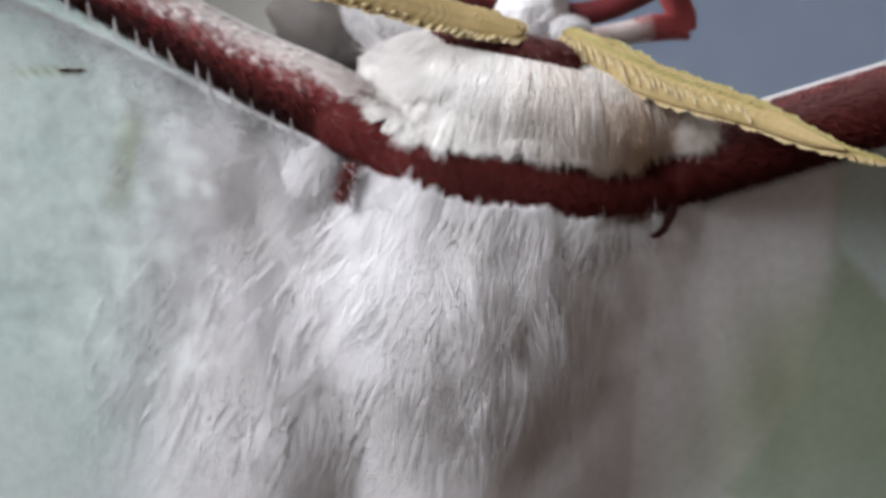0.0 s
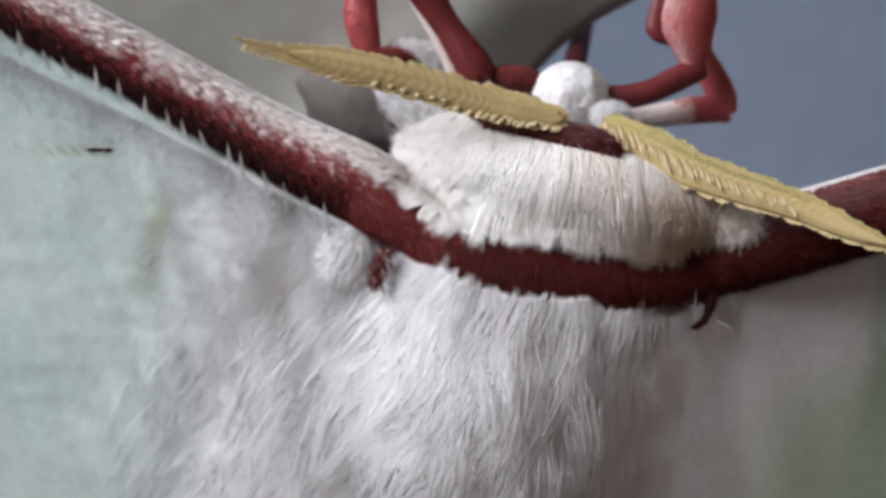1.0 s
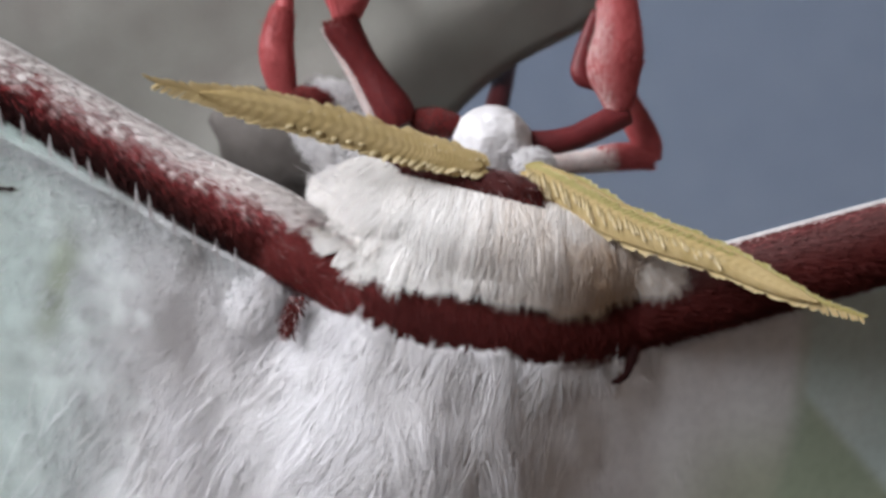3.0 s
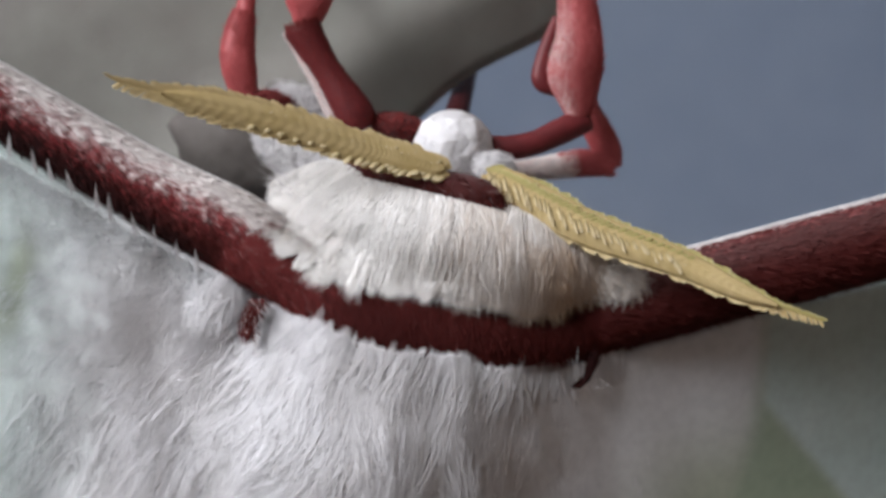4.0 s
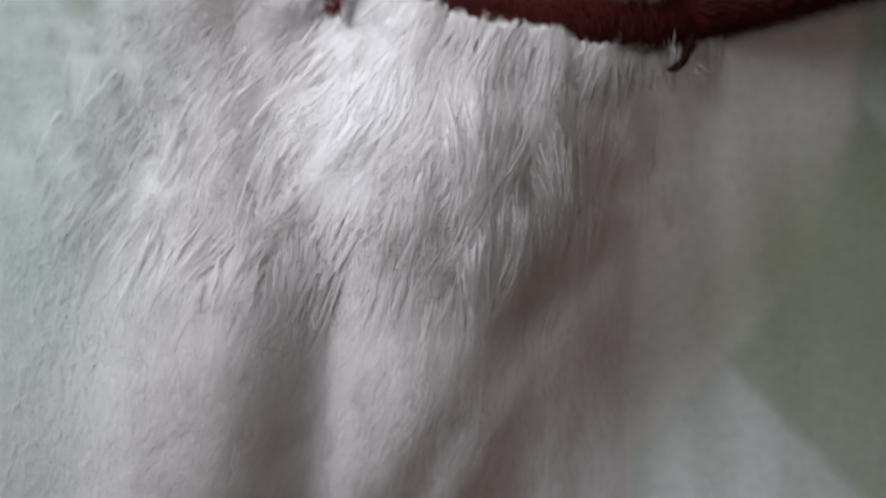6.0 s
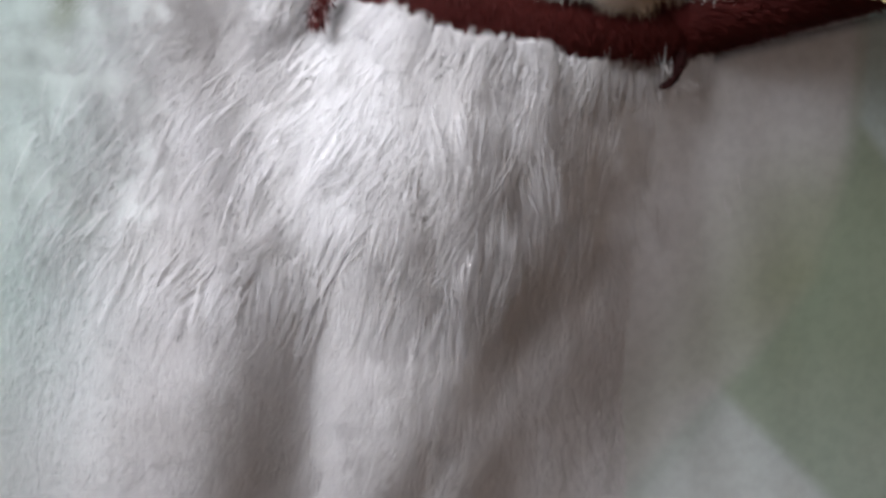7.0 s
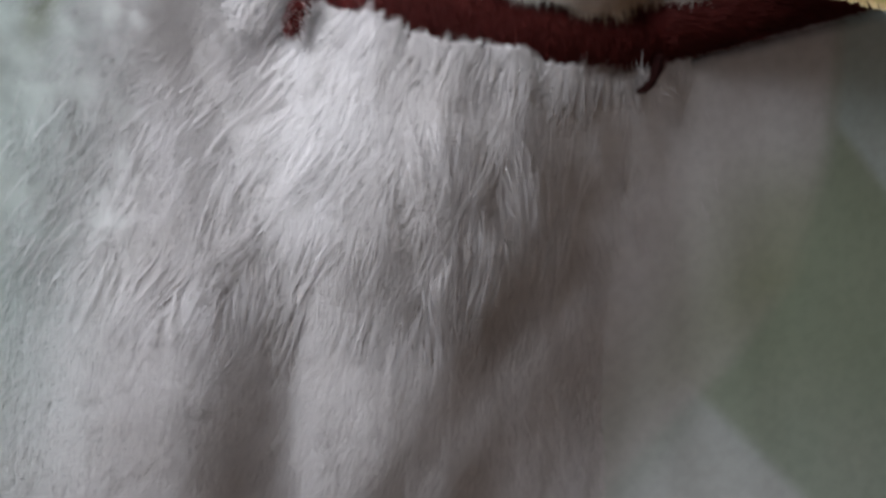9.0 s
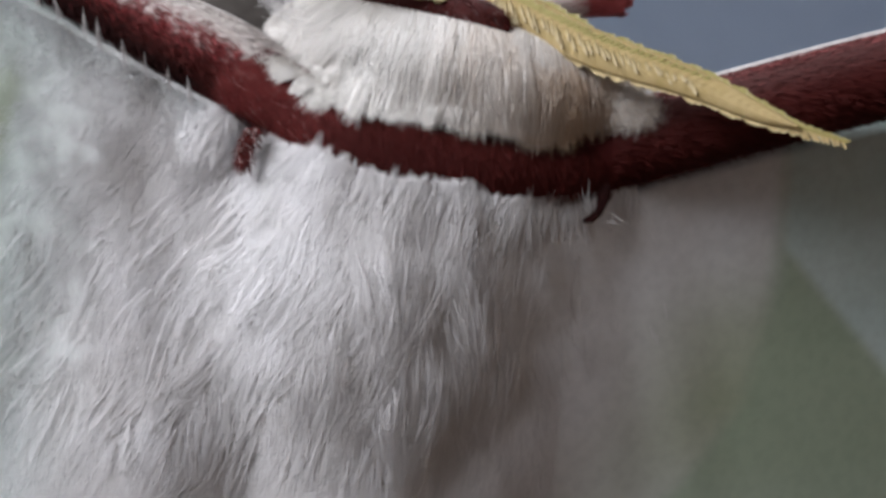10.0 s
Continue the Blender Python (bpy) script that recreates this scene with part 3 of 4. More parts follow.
def straight(root, direction, normal, length, rise, steps=4, bend=0.0):
    s = np.linspace(0, 1, steps)[None, :, None]
    d = unit(direction)[:, None] * length[:, None, None]
    return root[:, None] + d * s + normal[:, None] * (rise[:, None, None] * (s ** 0.8) + bend * s ** 2)


def lamella(name, material, keel):
    """One barb of unit length: a tapered blade with a low keel."""
    v = []
    for q, w, h in ((0, 0.9, 0.8), (0.4, 1.0, 1.0), (0.8, 0.85, 0.8), (1.0, 0.35, 0.4)):
        v += [(q, -w / 2, 0), (q, -w / 6, h * keel / 2), (q, w / 6, h * keel / 2), (q, w / 2, 0), (q, 0, -h * keel / 2)]
    f = [(5 * i + j, 5 * i + (j + 1) % 5, 5 * i + 5 + (j + 1) % 5, 5 * i + 5 + j) for i in range(3) for j in range(5)] + [(4, 3, 2, 1, 0), (15, 16, 17, 18, 19)]
    me = bpy.data.meshes.new(name)
    me.from_pydata(v, [], f)
    me.materials.append(material)
    return me


def build_antenna(parent, points, widths, count, label, upper, comb, beads, vane, bulge, face=(0, -1.0, 0)):
    """A feathered antenna. comb: share of the way (from the root) over which the lower barbs stand apart; beads: share with pale nubs along the lower margin."""
    shaft_v, shaft_f = tube_mesh([(p[0], p[1] + 0.07, p[2], r) for p, r in zip(points, np.linspace(0.10, 0.05, len(points)))], 60, 8)
    antenna = mesh_object("antenna", shaft_v, shaft_f, HORN, parent, label)
    plate_up, plate, rib, nub = lamella("barb", upper, 0.3), lamella("barb", HORN, 0.3), lamella("barb", PALE_HORN, 1.0), lamella("nub", PALE_HORN, 1.0)
    c = smooth_path(points, count)
    t = unit(np.gradient(c, axis=0))
    wid = np.interp(np.linspace(0, 1, count), np.linspace(0, 1, len(widths)), widths)
    gap = np.linalg.norm(np.diff(c, axis=0), axis=1).mean()
    front = unit(np.array(face))

    def barb(me, place, d, length, width, thick):
        n = unit(front - d * (front @ d))
        m = np.eye(4)
        m[:3, 0], m[:3, 1], m[:3, 2] = d * length * MM, np.cross(n, d) * width * MM, n * thick * MM
        m[:3, 3] = place * MM
        ob = new(me.name, me)
        ob.parent = antenna
        ob.matrix_local = Matrix(m.tolist())

    # the closed vane, where the barbs lie edge to edge
    first, last = vane
    rows, cols = 220, 13
    cc = smooth_path(points, rows)
    ct = unit(np.gradient(cc, axis=0))
    cs = unit(np.cross(ct, front))
    cs *= 1 if cs[0, 2] > 0 else -1
    share = np.linspace(0, 1, rows)
    keep = (share >= first) & (share <= last)
    half = 0.46 * np.interp(share, np.linspace(0, 1, len(widths)), widths) * np.sqrt(np.clip((share - first) / 0.05, 0.05, 1)) * np.sqrt(np.clip((last - share) / 0.08, 0.05, 1))
    u = np.linspace(-1, 1, cols)
    ridge = 0.008 * np.sin(share[:, None] * count * math.pi * 1.3 - np.abs(u)[None] * 5.0)
    vv = cc[:, None] + (half[:, None] * u)[..., None] * cs[:, None] + (0.05 + bulge * (1 - u ** 2)[None] - 0.03 * np.exp(-(u / 0.12) ** 2)[None] + ridge)[..., None] * front + ct[:, None] * (np.abs(u) * 0.25)[None, :, None] * half[:, None, None]
    vv = vv[keep]
    n_rows = len(vv)
    vf = [(i * cols + j, i * cols + j + 1, (i + 1) * cols + j + 1, (i + 1) * cols + j) for i in range(n_rows - 1) for j in range(cols - 1)]
    blade = mesh_object("vane", vv.reshape(-1, 3), vf, HORN, antenna)
    so = blade.modifiers.new("thickness", "SOLIDIFY")
    so.thickness, so.offset = 0.00003, -1.0

    for i in range(count):
        s = i / (count - 1)
        side = unit(np.cross(t[i], front))
        side = side if side[2] > 0 else -side
        tip = smoothstep(0.80, 0.90, s)
        for sign in (-1, 1):
            low = sign < 0
            slant = 0.56 + 0.35 * (1 - s) ** 2 + (0.25 * tip if low else -0.25 * tip) + 0.05 * rng.normal()
            d = unit(side * sign * math.sin(slant) + t[i] * math.cos(slant) + front * (0.05 + 0.01 * rng.normal()))
            length = wid[i] / 2 / math.sin(slant) * 0.98 * (1 + 0.08 * rng.normal()) * (1 + 0.9 * tip * low)
            barb(plate if low else plate_up, c[i], d, length, gap * (2.5 - 1.85 * tip), 0.04 + 0.05 * tip)
        if s < comb:
            d = unit(-side * (0.75 + 0.1 * rng.normal()) + t[i] * 0.65 + front * (0.12 + 0.06 * rng.normal()))
            fade = 1 - smoothstep(comb * 0.55, comb, s)
            barb(rib, c[i] + side * wid[i] * (0.10 + 0.05 * rng.normal()) + front * (0.04 + bulge), d, wid[i] * rng.uniform(0.28, 0.52), gap * 0.8, 0.04 + 0.08 * fade)
            d = unit(side * 0.7 + t[i] * 0.7 + front * 0.05)
            barb(plate_up, c[i] + side * wid[i] * 0.1 + front * (0.03 + bulge), d, wid[i] * rng.uniform(0.36, 0.46), gap * 0.8, 0.04 + 0.06 * fade)
        if s < beads and i % 2 == 0:
            for row, size in ((-0.26, 0.95), (0.28, 0.5)):
                d = unit(-side * (0.8 + 0.15 * rng.normal()) + t[i] * (0.5 + 0.1 * rng.normal()) + front * 0.4)
                barb(nub, c[i] + side * wid[i] * (row + 0.03 * rng.normal()) + front * (0.01 + 0.7 * bulge), d, 0.40 * size * rng.uniform(0.5, 1.2), 0.18 * size, 0.045 * size)
    return antenna


def segment(name, parent, points, material, label="", flat=0.85, hair=None, count=500, angles=(-180, 180), white=None):
    v, f = tube_mesh(points, 26, 16, flat, 0.012)
    ob = mesh_object(name, v, f, material, parent, label)
    if hair:
        count *= 6
        root, n, t, a, s = on_tube(points, count, angles)
        tint = np.zeros(count) if white is None else np.clip(white(a, s) * (1 + 0.25 * rng.normal(size=count)) + 0.02 * rng.normal(size=count), 0, 1)
        ln = rng.uniform(0.12, 0.26, count)
        strands("leg_fur", straight(root - n * 0.02, t + 0.25 * rng.normal(size=(count, 3)), n, ln, ln * 0.10), n, np.full(count, 0.022), hair, ob, tint)
    return ob


def ball_fur(name, form, count, material, parent, length, width, rise, flow=(0, 0, -1), front_only=True, tint=None, twist=0.35):
    (c, r, tilt) = form
    s = unit(rng.normal(size=(count, 3)))
    if front_only:
        s[:, 1] = -np.abs(s[:, 1]) + rng.uniform(0, 0.5, count)
        s = unit(s)
    a = radians(tilt)
    def turn(q):
        return np.stack([q[:, 0] * math.cos(a) + q[:, 2] * math.sin(a), q[:, 1], -q[:, 0] * math.sin(a) + q[:, 2] * math.cos(a)], 1)
    root, n = turn(s * np.asarray(r)) + np.asarray(c), turn(unit(s / np.asarray(r)))
    d = np.asarray(flow, float) + twist * rng.normal(size=(count, 3))
    d = unit(d - n * (d * n).sum(1, keepdims=True))
    ln = length * rng.uniform(0.6, 1.3, count)
    return strands(name, straight(root - n * 0.03, d, n, ln, ln * rise * rng.uniform(0.5, 1.4, count), 5, -0.1), n, width * rng.uniform(0.7, 1.3, count), material, parent, tint)


COSTA_LEFT = [(-1.4, 1.9, -0.7, 0.8), (-2.6, 1.05, -0.05, 1.15), (-4.15, 0.8, 0.85, 1.3), (-7.1, 0.8, 2.3, 1.24), (-10.8, 0.5, 4.39, 1.2), (-14.5, 0.1, 6.43, 1.2), (-21.9, -0.9, 10.45, 1.1), (-31.0, -3.2, 15.0, 0.9), (-40.0, -5.5, 17.6, 0.6), (-46.0, -7.5, 16.0, 0.25)]
COSTA_RIGHT = [(6.6, 1.75, -2.2, 1.3), (9.2, 1.6, -1.53, 1.33), (12.0, 1.45, -0.79, 1.33), (15.3, 1.55, 0.10, 1.34), (18.5, 1.9, 0.95, 1.33), (22.0, 2.6, 1.92, 1.3), (30.0, 5.0, 4.2, 1.0), (39.0, 8.5, 5.6, 0.65), (45.5, 11.0, 4.0, 0.25)]
BAND = [(-7.0, 1.2, 2.0, 0.7), (-5.4, 1.0, 1.0, 0.88), (-3.9, 0.72, 0.42, 1.15), (-2.3, 0.5, -0.42, 1.15), (-0.07, 0.15, -1.85, 1.35), (1.8, 0.1, -2.4, 1.3), (4.0, 0.45, -2.72, 1.3), (5.9, 1.15, -2.75, 1.3), (7.9, 2.1, -2.2, 1.25), (9.4, 2.7, -1.6, 0.7)]


BAND_LINE = smooth_path(BAND, 240)


def band_front(x, z):
    """The front of the maroon band, seen along y; far behind where the band is not."""
    cy, cz, r = (np.interp(x, BAND_LINE[:, 0], BAND_LINE[:, k]) for k in (1, 2, 3))
    q = r ** 2 - (0.92 * (z - cz)) ** 2
    return cy - 0.95 * np.sqrt(np.maximum(q, 0)) + 3.0 * np.maximum(-q, 0) + 4.0 * np.maximum(np.abs(x - 1) - 8, 0)


def build_costa(wing, points, label, frost, count, visible, dark, uneven=26, haze=0.0, rim=80, rim_width=0.10):
    """A leading edge: maroon velvet below, darkened to paint the shade of its underside, white scales above the angles
    'frost', a thin pale ridge along the top.
    """
    v, f = tube_mesh(points, 300, 36, 0.9, 0.006)
    ang = (np.degrees(np.tile(np.linspace(0, 2 * math.pi, 36, endpoint=False), 300)) + 90) % 360 - 90
    skin = np.array([noise.noise(Vector((k // 36 * 0.15, q / 40, 3.0))) for k, q in enumerate(ang)])
    costa = mesh_object("costa", v, f, SCALE_COAT, wing, label, attributes={"tint": 1 - 0.8 * smoothstep(frost[0] + 10, frost[1], ang + uneven * skin) * (ang < 200)})
    root, n, t, a, s = on_tube(points, count, (-95, 140))
    keep = visible(root)
    root, n, t, a, s = root[keep], n[keep], t[keep], a[keep], s[keep]
    m = len(root)
    along, across = s * 50, a / 45
    patch = np.array([noise.noise(Vector((p * 0.9, q * 1.6, 1.0))) + 0.9 * noise.noise(Vector((p * 2.6 + q * 1.2, q * 4.5, 5.0))) for p, q in zip(along, across)])
    flake = np.array([noise.noise(Vector((p * 3.2 + q * 3.0, q * 7.0, 8.0))) for p, q in zip(along, across)])
    p_white = smoothstep(frost[0], frost[1], a + uneven * patch + 0.2 * uneven * rng.normal(size=m))
    p_white = np.clip(1.25 * p_white + (0.2 * rng.normal(size=m) + 0.5 * flake) * smoothstep(0.0, 0.3, p_white), 0, 1)
    p_white = np.maximum(p_white, haze * smoothstep(-5, 45, a) * rng.uniform(0.5, 1.3, m))
    if points[0][0] > points[-1][0]:
        plate = smoothstep(-6.6, -5.2, root[:, 0]) * smoothstep(22, 34, a + 10 * flake + 14 * (root[:, 0] + 4.2))
        p_white = np.maximum(p_white, 0.92 * plate * smoothstep(-2.7, -3.4, root[:, 0]))
    ln = rng.uniform(0.2, 0.42, m)
    t = t * (-1 if points[0][0] > points[-1][0] else 1)
    rise = ln * np.clip(0.12 + 0.5 * flake + 0.1 * rng.normal(size=m), 0.03, 0.5)
    paths = straight(root - n * 0.04, t + np.array([0, 0, -0.35]) + 0.18 * rng.normal(size=(m, 3)), n, ln, rise, 3)
    wide = rng.uniform(0.024, 0.052, m)
    # lower strands turn darker: the underside's shade is put into their colour
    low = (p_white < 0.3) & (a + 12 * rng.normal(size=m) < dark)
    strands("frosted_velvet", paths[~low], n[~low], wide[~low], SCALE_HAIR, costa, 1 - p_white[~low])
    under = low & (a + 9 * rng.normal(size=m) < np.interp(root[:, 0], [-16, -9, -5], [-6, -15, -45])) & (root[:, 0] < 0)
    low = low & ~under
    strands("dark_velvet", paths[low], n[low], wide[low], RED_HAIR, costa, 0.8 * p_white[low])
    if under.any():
        strands("dark_underside", paths[under], n[under], wide[under], DARK_HAIR_AND_SHADE, costa, np.zeros(under.sum()), label="shade under the leading edge, painted as blackish scales")
    _, c, _, front, up, _ = tube_rings(points, 120, 4)
    r = smooth_path(points, 120)[:, 3:4]
    q = math.radians(rim)
    ridge = c + r * (math.cos(q) * 0.9 * front + math.sin(q) * up)
    inside = visible(ridge)
    rv, rf = tube_mesh([(*p, rim_width) for p in ridge[inside][2:]], 160, 10, 1.0, 0.03)
    mesh_object("rim", rv, rf, SCALE_SKIN, costa, "thin white rim")
    return costa


def build_fringe(wing, edge, height, grow):
    """White hair points of the blade that stand over the lower edge of the maroon costa."""
    x0, x1, flow = edge
    pts, nr = [], []
    x = x0
    while x < x1:
        lean = rng.normal(0, 0.15)
        size = rng.uniform(0.45, 0.85) * grow
        edge_z = band_edge(x) + np.interp(x, [-16, -9, -6.5], [0.6, 0.45, 0.0])
        for _ in range(9):
            rx = x + rng.normal(0, 0.07)
            rz = edge_z - rng.uniform(0.15, 0.5)
            tip = np.array([x + lean * size + flow * size + rng.normal(0, 0.025), 0, edge_z + size * rng.uniform(0.4, 0.9)])
            rt = np.array([rx, 0, rz])
            y0 = height(np.array([rx]), np.array([rz]))[0] - 0.1
            rt[1], tip[1] = y0, y0 - 0.45 - rng.uniform(0, 0.25)
            s = np.linspace(0, 1, 4)[:, None]
            pts.append(rt + (tip - rt) * s)
            nr.append((0, -1, 0.3))
        x += rng.uniform(0.35, 0.95)
    strands("edge_fringe", np.array(pts), np.array(nr, float), np.full(len(pts), 0.032), WHITE_HAIR, wing)


def back_flow(x, z):
    fan = np.clip((1.9 - x) * 0.14, 0, 0.7) * np.interp(z, [-13, -8, -2.5], [0.45, 0.65, 1.3])
    sway = 0.10 * np.sin(z * 0.9 + x * 0.6)
    return comb_flow(-0.10 - fan + 0.04 * np.clip(x - 4, 0, 5) + sway, -np.ones_like(x))


def collar_flow(x, z):
    return comb_flow(np.interp(x, [-3.0, -1.0, 1.0, 3.4, 6.0, 9.0], [-1.5, -0.95, -0.5, -0.06, 0.06, 0.35]), -np.ones_like(x))


def build_moth():
    moth = new("moth")
    tagged(moth, "white furry moth with maroon-edged mint wings clinging to a leaf", "moth")

    # wings first, the blades under everything
    left = sheet("forewing", [(p[0], p[2]) for p in COSTA_LEFT], [(-3.2, -2.6), (-6.5, -9.0), (-14, -15.0), (-24, -13), (-33, -6), (-40, 3), (-44.5, 11), (-46.0, 15.9)],
                 lambda x, z: under_pelt(left_wing_y, x, z), moth, "pale mint forewing whitened with hair at its root", attributes=left_pigment)
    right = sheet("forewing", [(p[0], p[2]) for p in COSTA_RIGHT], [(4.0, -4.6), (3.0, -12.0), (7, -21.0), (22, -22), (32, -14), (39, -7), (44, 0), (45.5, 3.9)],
                  lambda x, z: under_pelt(right_wing_y, x, z), moth, "shaded mint forewing grading to green", attributes=right_pigment_and_shade)
    sheet("hindwing", [(-3.0, -4.0), (-9, -9), (-16, -12), (-24, -16), (-27, -22)], [(-3.0, -9), (-4.5, -20), (-7, -38), (-11, -48), (-14, -36)],
          lambda x, z: under_pelt(left_wing_y, x, z), moth, "pale mint hindwing under white hair", offset=0.35, attributes=lambda x, z: {"tint": smoothstep(-6, -14, x), "olive": 0 * x})
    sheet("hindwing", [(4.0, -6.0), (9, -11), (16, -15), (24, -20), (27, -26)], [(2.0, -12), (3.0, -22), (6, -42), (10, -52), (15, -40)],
          lambda x, z: under_pelt(right_wing_y, x, z), moth, "shaded green hindwing", offset=0.5, attributes=right_pigment_and_shade)
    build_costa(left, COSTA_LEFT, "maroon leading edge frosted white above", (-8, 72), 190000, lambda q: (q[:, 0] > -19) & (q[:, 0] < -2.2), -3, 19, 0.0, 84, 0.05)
    build_costa(right, COSTA_RIGHT, "dark maroon leading edge with a white rim", (63, 77), 90000, lambda q: (q[:, 0] < 20) & (q[:, 0] > 8.0), 60, 4, 0.09, 80, 0.085)
    build_fringe(left, (-18.0, -5.0, -0.12), back_y, 0.85)

    # the furred skin of the back and the wing roots, one sheet
    def core(form):
        (cx, cy, cz), r, tilt = form
        return ball_mesh((cx, cy + 1.5, cz), [q * 0.72 for q in r], tilt)

    def pelt(name, x0, x1, label, pigment_and_shade, parent):
        nx, nz = int((x1 - x0) / 0.2) + 1, 130
        gx = np.linspace(x0, x1, nx)
        q = np.linspace(0, 1, nz)
        px = np.repeat(gx, nz)
        top = band_edge(gx) + np.interp(gx, [-3.6, -3.1, 8.0, 9.5], [0.15, -0.12, -0.05, 0.15])
        pz = (top[:, None] * (1 - q) - 22.5 * q).ravel()
        wave = np.array([noise.noise(Vector((0.45 * p + 0.3 * q, 1.5 * q, 6.0))) for p, q in zip(px, pz)])
        py = back_y(px, pz) - 0.06 * np.maximum(wave, 0) * smoothstep(-6.5, -9.0, px) * smoothstep(-11.0, -7.0, pz) + 0.14 + 0.17 * (1 - mantle(px, pz)) * np.interp(px, [-10, -7, 4, 7], [0.3, 1, 1, 0]) + np.where(px < -4, 0.7, 1.8) * smoothstep(0.0, 1.0, (pz - np.repeat(top, nz) + np.where(px < -4, 0.2, 0.5)) / np.where(px < -4, 0.25, 0.6))
        f = [(i * nz + j, i * nz + j + 1, (i + 1) * nz + j + 1, (i + 1) * nz + j) for i in range(nx - 1) for j in range(nz - 1)]
        ob = mesh_object(name, np.stack([px, py, pz], 1), f, WING, parent, label, attributes=pigment_and_shade(px, pz))
        so = ob.modifiers.new("thickness", "SOLIDIFY")
        so.thickness, so.offset = 0.00015, 1.0
        return ob

    # far side mixes wing pigment with shade painted as olive
    def pigment_and_shade(x, z):
        l, r = left_pigment(x, z), right_pigment_and_shade(x, z)
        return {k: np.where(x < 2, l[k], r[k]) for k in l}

    v, f = core(THORAX)
    thorax = mesh_object("thorax", v, f, SKIN, moth, "thorax under long white fur")
    v, f = core(ABDOMEN)
    abdomen = mesh_object("abdomen", v, f, SKIN, moth, "white-furred abdomen")
    pelt("back_skin", -22.5, 22.5, "white downy skin of the back and wing roots", pigment_and_shade, thorax)
    v, f = ball_mesh((3.2, 3.4, 0.35), (5.6, 4.2, 2.3), COLLAR[2])
    collar = mesh_object("collar", v, f, SKIN, moth, "cream-white furry collar")
    v, f = tube_mesh(BAND, 80, 28, 0.95, 0.006)
    band = mesh_object("thorax_band", v, f, RED_SKIN, moth, "smooth maroon band across the thorax")
    root, n, t, a, s = on_tube(BAND, 60000, (-85, 80))
    keep = a < np.interp(root[:, 0], [-5.0, -3.4, -2.6], [-25, 5, 90])
    root, n = root[keep], n[keep]
    ln = rng.uniform(0.2, 0.42, len(root))
    down = np.tile([0.05, 0, -1.0], (len(root), 1))
    down = down - n * (down * n).sum(1, keepdims=True)
    strands("band_velvet", straight(root - n * 0.03, down + 0.2 * rng.normal(size=n.shape), n, ln, ln * 0.05), n, np.full(len(root), 0.02), RED_HAIR, band,
            np.zeros(len(root)))

    # brighter, looser hair where the band runs into the wing
    root, n, t, a, s = on_tube(BAND, 60000, (-70, 85))
    keep = (rng.random(len(root)) < smoothstep(0.44, 0.27, s)) & (a < np.interp(root[:, 0], [-5.5, -3.4, -2.4], [5, 30, 90]) + 12 * rng.normal(size=len(root)))
    root, n = root[keep], n[keep]
    m = len(root)
    ln = rng.uniform(0.35, 0.8, m)
    swirl = np.array([noise.noise(Vector((p[0] * 1.1, p[2] * 1.1, 4.0))) for p in root])[:, None]
    d = np.tile([0.75, 0, -0.6], (m, 1)) + np.array([0.5, 0, 1.3]) * swirl + 0.22 * rng.normal(size=(m, 3))
    d -= n * (d * n).sum(1, keepdims=True)
    strands("band_tuft", straight(root - n * 0.03, d, n, ln, ln * rng.uniform(0.02, 0.22, m)), n, rng.uniform(0.014, 0.024, m), RUST_HAIR, band, (rng.random(m) < 0.03).astype(float) * rng.uniform(0.2, 0.7, m))

    # long fur of the back
    def patch(count, x0, x1, z0, z1):
        x, z = rng.uniform(x0, x1, count), rng.uniform(z0, z1, count)
        keep = z < band_edge(x) - np.interp(x, [-3.8, -3.0, 7.0, 9.0], [0.15, 0.25, 0.2, 0.15]) + rng.normal(0, 0.14, count)
        return x[keep], z[keep]

    x, z = patch(210000, -4.2, 12, -21.5, -1.5)
    thin = rng.random(len(x)) < np.interp(x, [2.0, 4.0, 6.0, 8.0, 10.5], [1.0, 0.75, 0.45, 0.18, 0.0]) * np.interp(x + 0.5 * (z + 14), [4.5, 9.5], [1.0, 0.25])
    x, z = x[thin], z[thin]
    cover = mantle(x, z)
    ln = np.interp(x, [-5, 4, 6, 9], [2.0, 1.9, 1.2, 0.6]) * rng.uniform(0.7, 1.2, len(x)) * (0.5 + 0.5 * cover)
    strands("back_fur", groomed(x, z, back_y, back_flow, ln, np.interp(x, [2, 5, 9], [0.10, 0.07, 0.03]) * (0.2 + 0.8 * cover), 2.6, 0.12 + 0.26 * cover, 5, 0.08, fuzz=0.19), field_normal(back_y, x, z), rng.uniform(0.016, 0.032, len(x)), WHITE_HAIR, thorax, roll=0.16)
    x, z = patch(200000, -15, -3.6, -21, 3.5)
    ln = np.interp(x, [-14, -9, -6, -4], [0.3, 0.65, 1.1, 1.4]) * rng.uniform(0.7, 1.2, len(x)) * np.interp(band_edge(x) - z, [0, 2], [0.45, 1.0]) * (0.75 + 0.25 * mantle(x, z))
    under_edge = 0.6 * np.exp(-np.maximum(band_edge(x) - z, 0) / 0.8)
    thin = rng.random(len(x)) < np.maximum(np.interp(x - 0.25 * (z + 4), [-15, -11.5, -8.5, -5.5], [0.0, 0.08, 0.4, 1.0]), under_edge)
    x, z, ln = x[thin], z[thin], ln[thin]
    ln = ln * (1 - 0.6 * np.exp(-((x + 4.2) / 1.5) ** 2 - ((z + 2.0) / 1.8) ** 2))
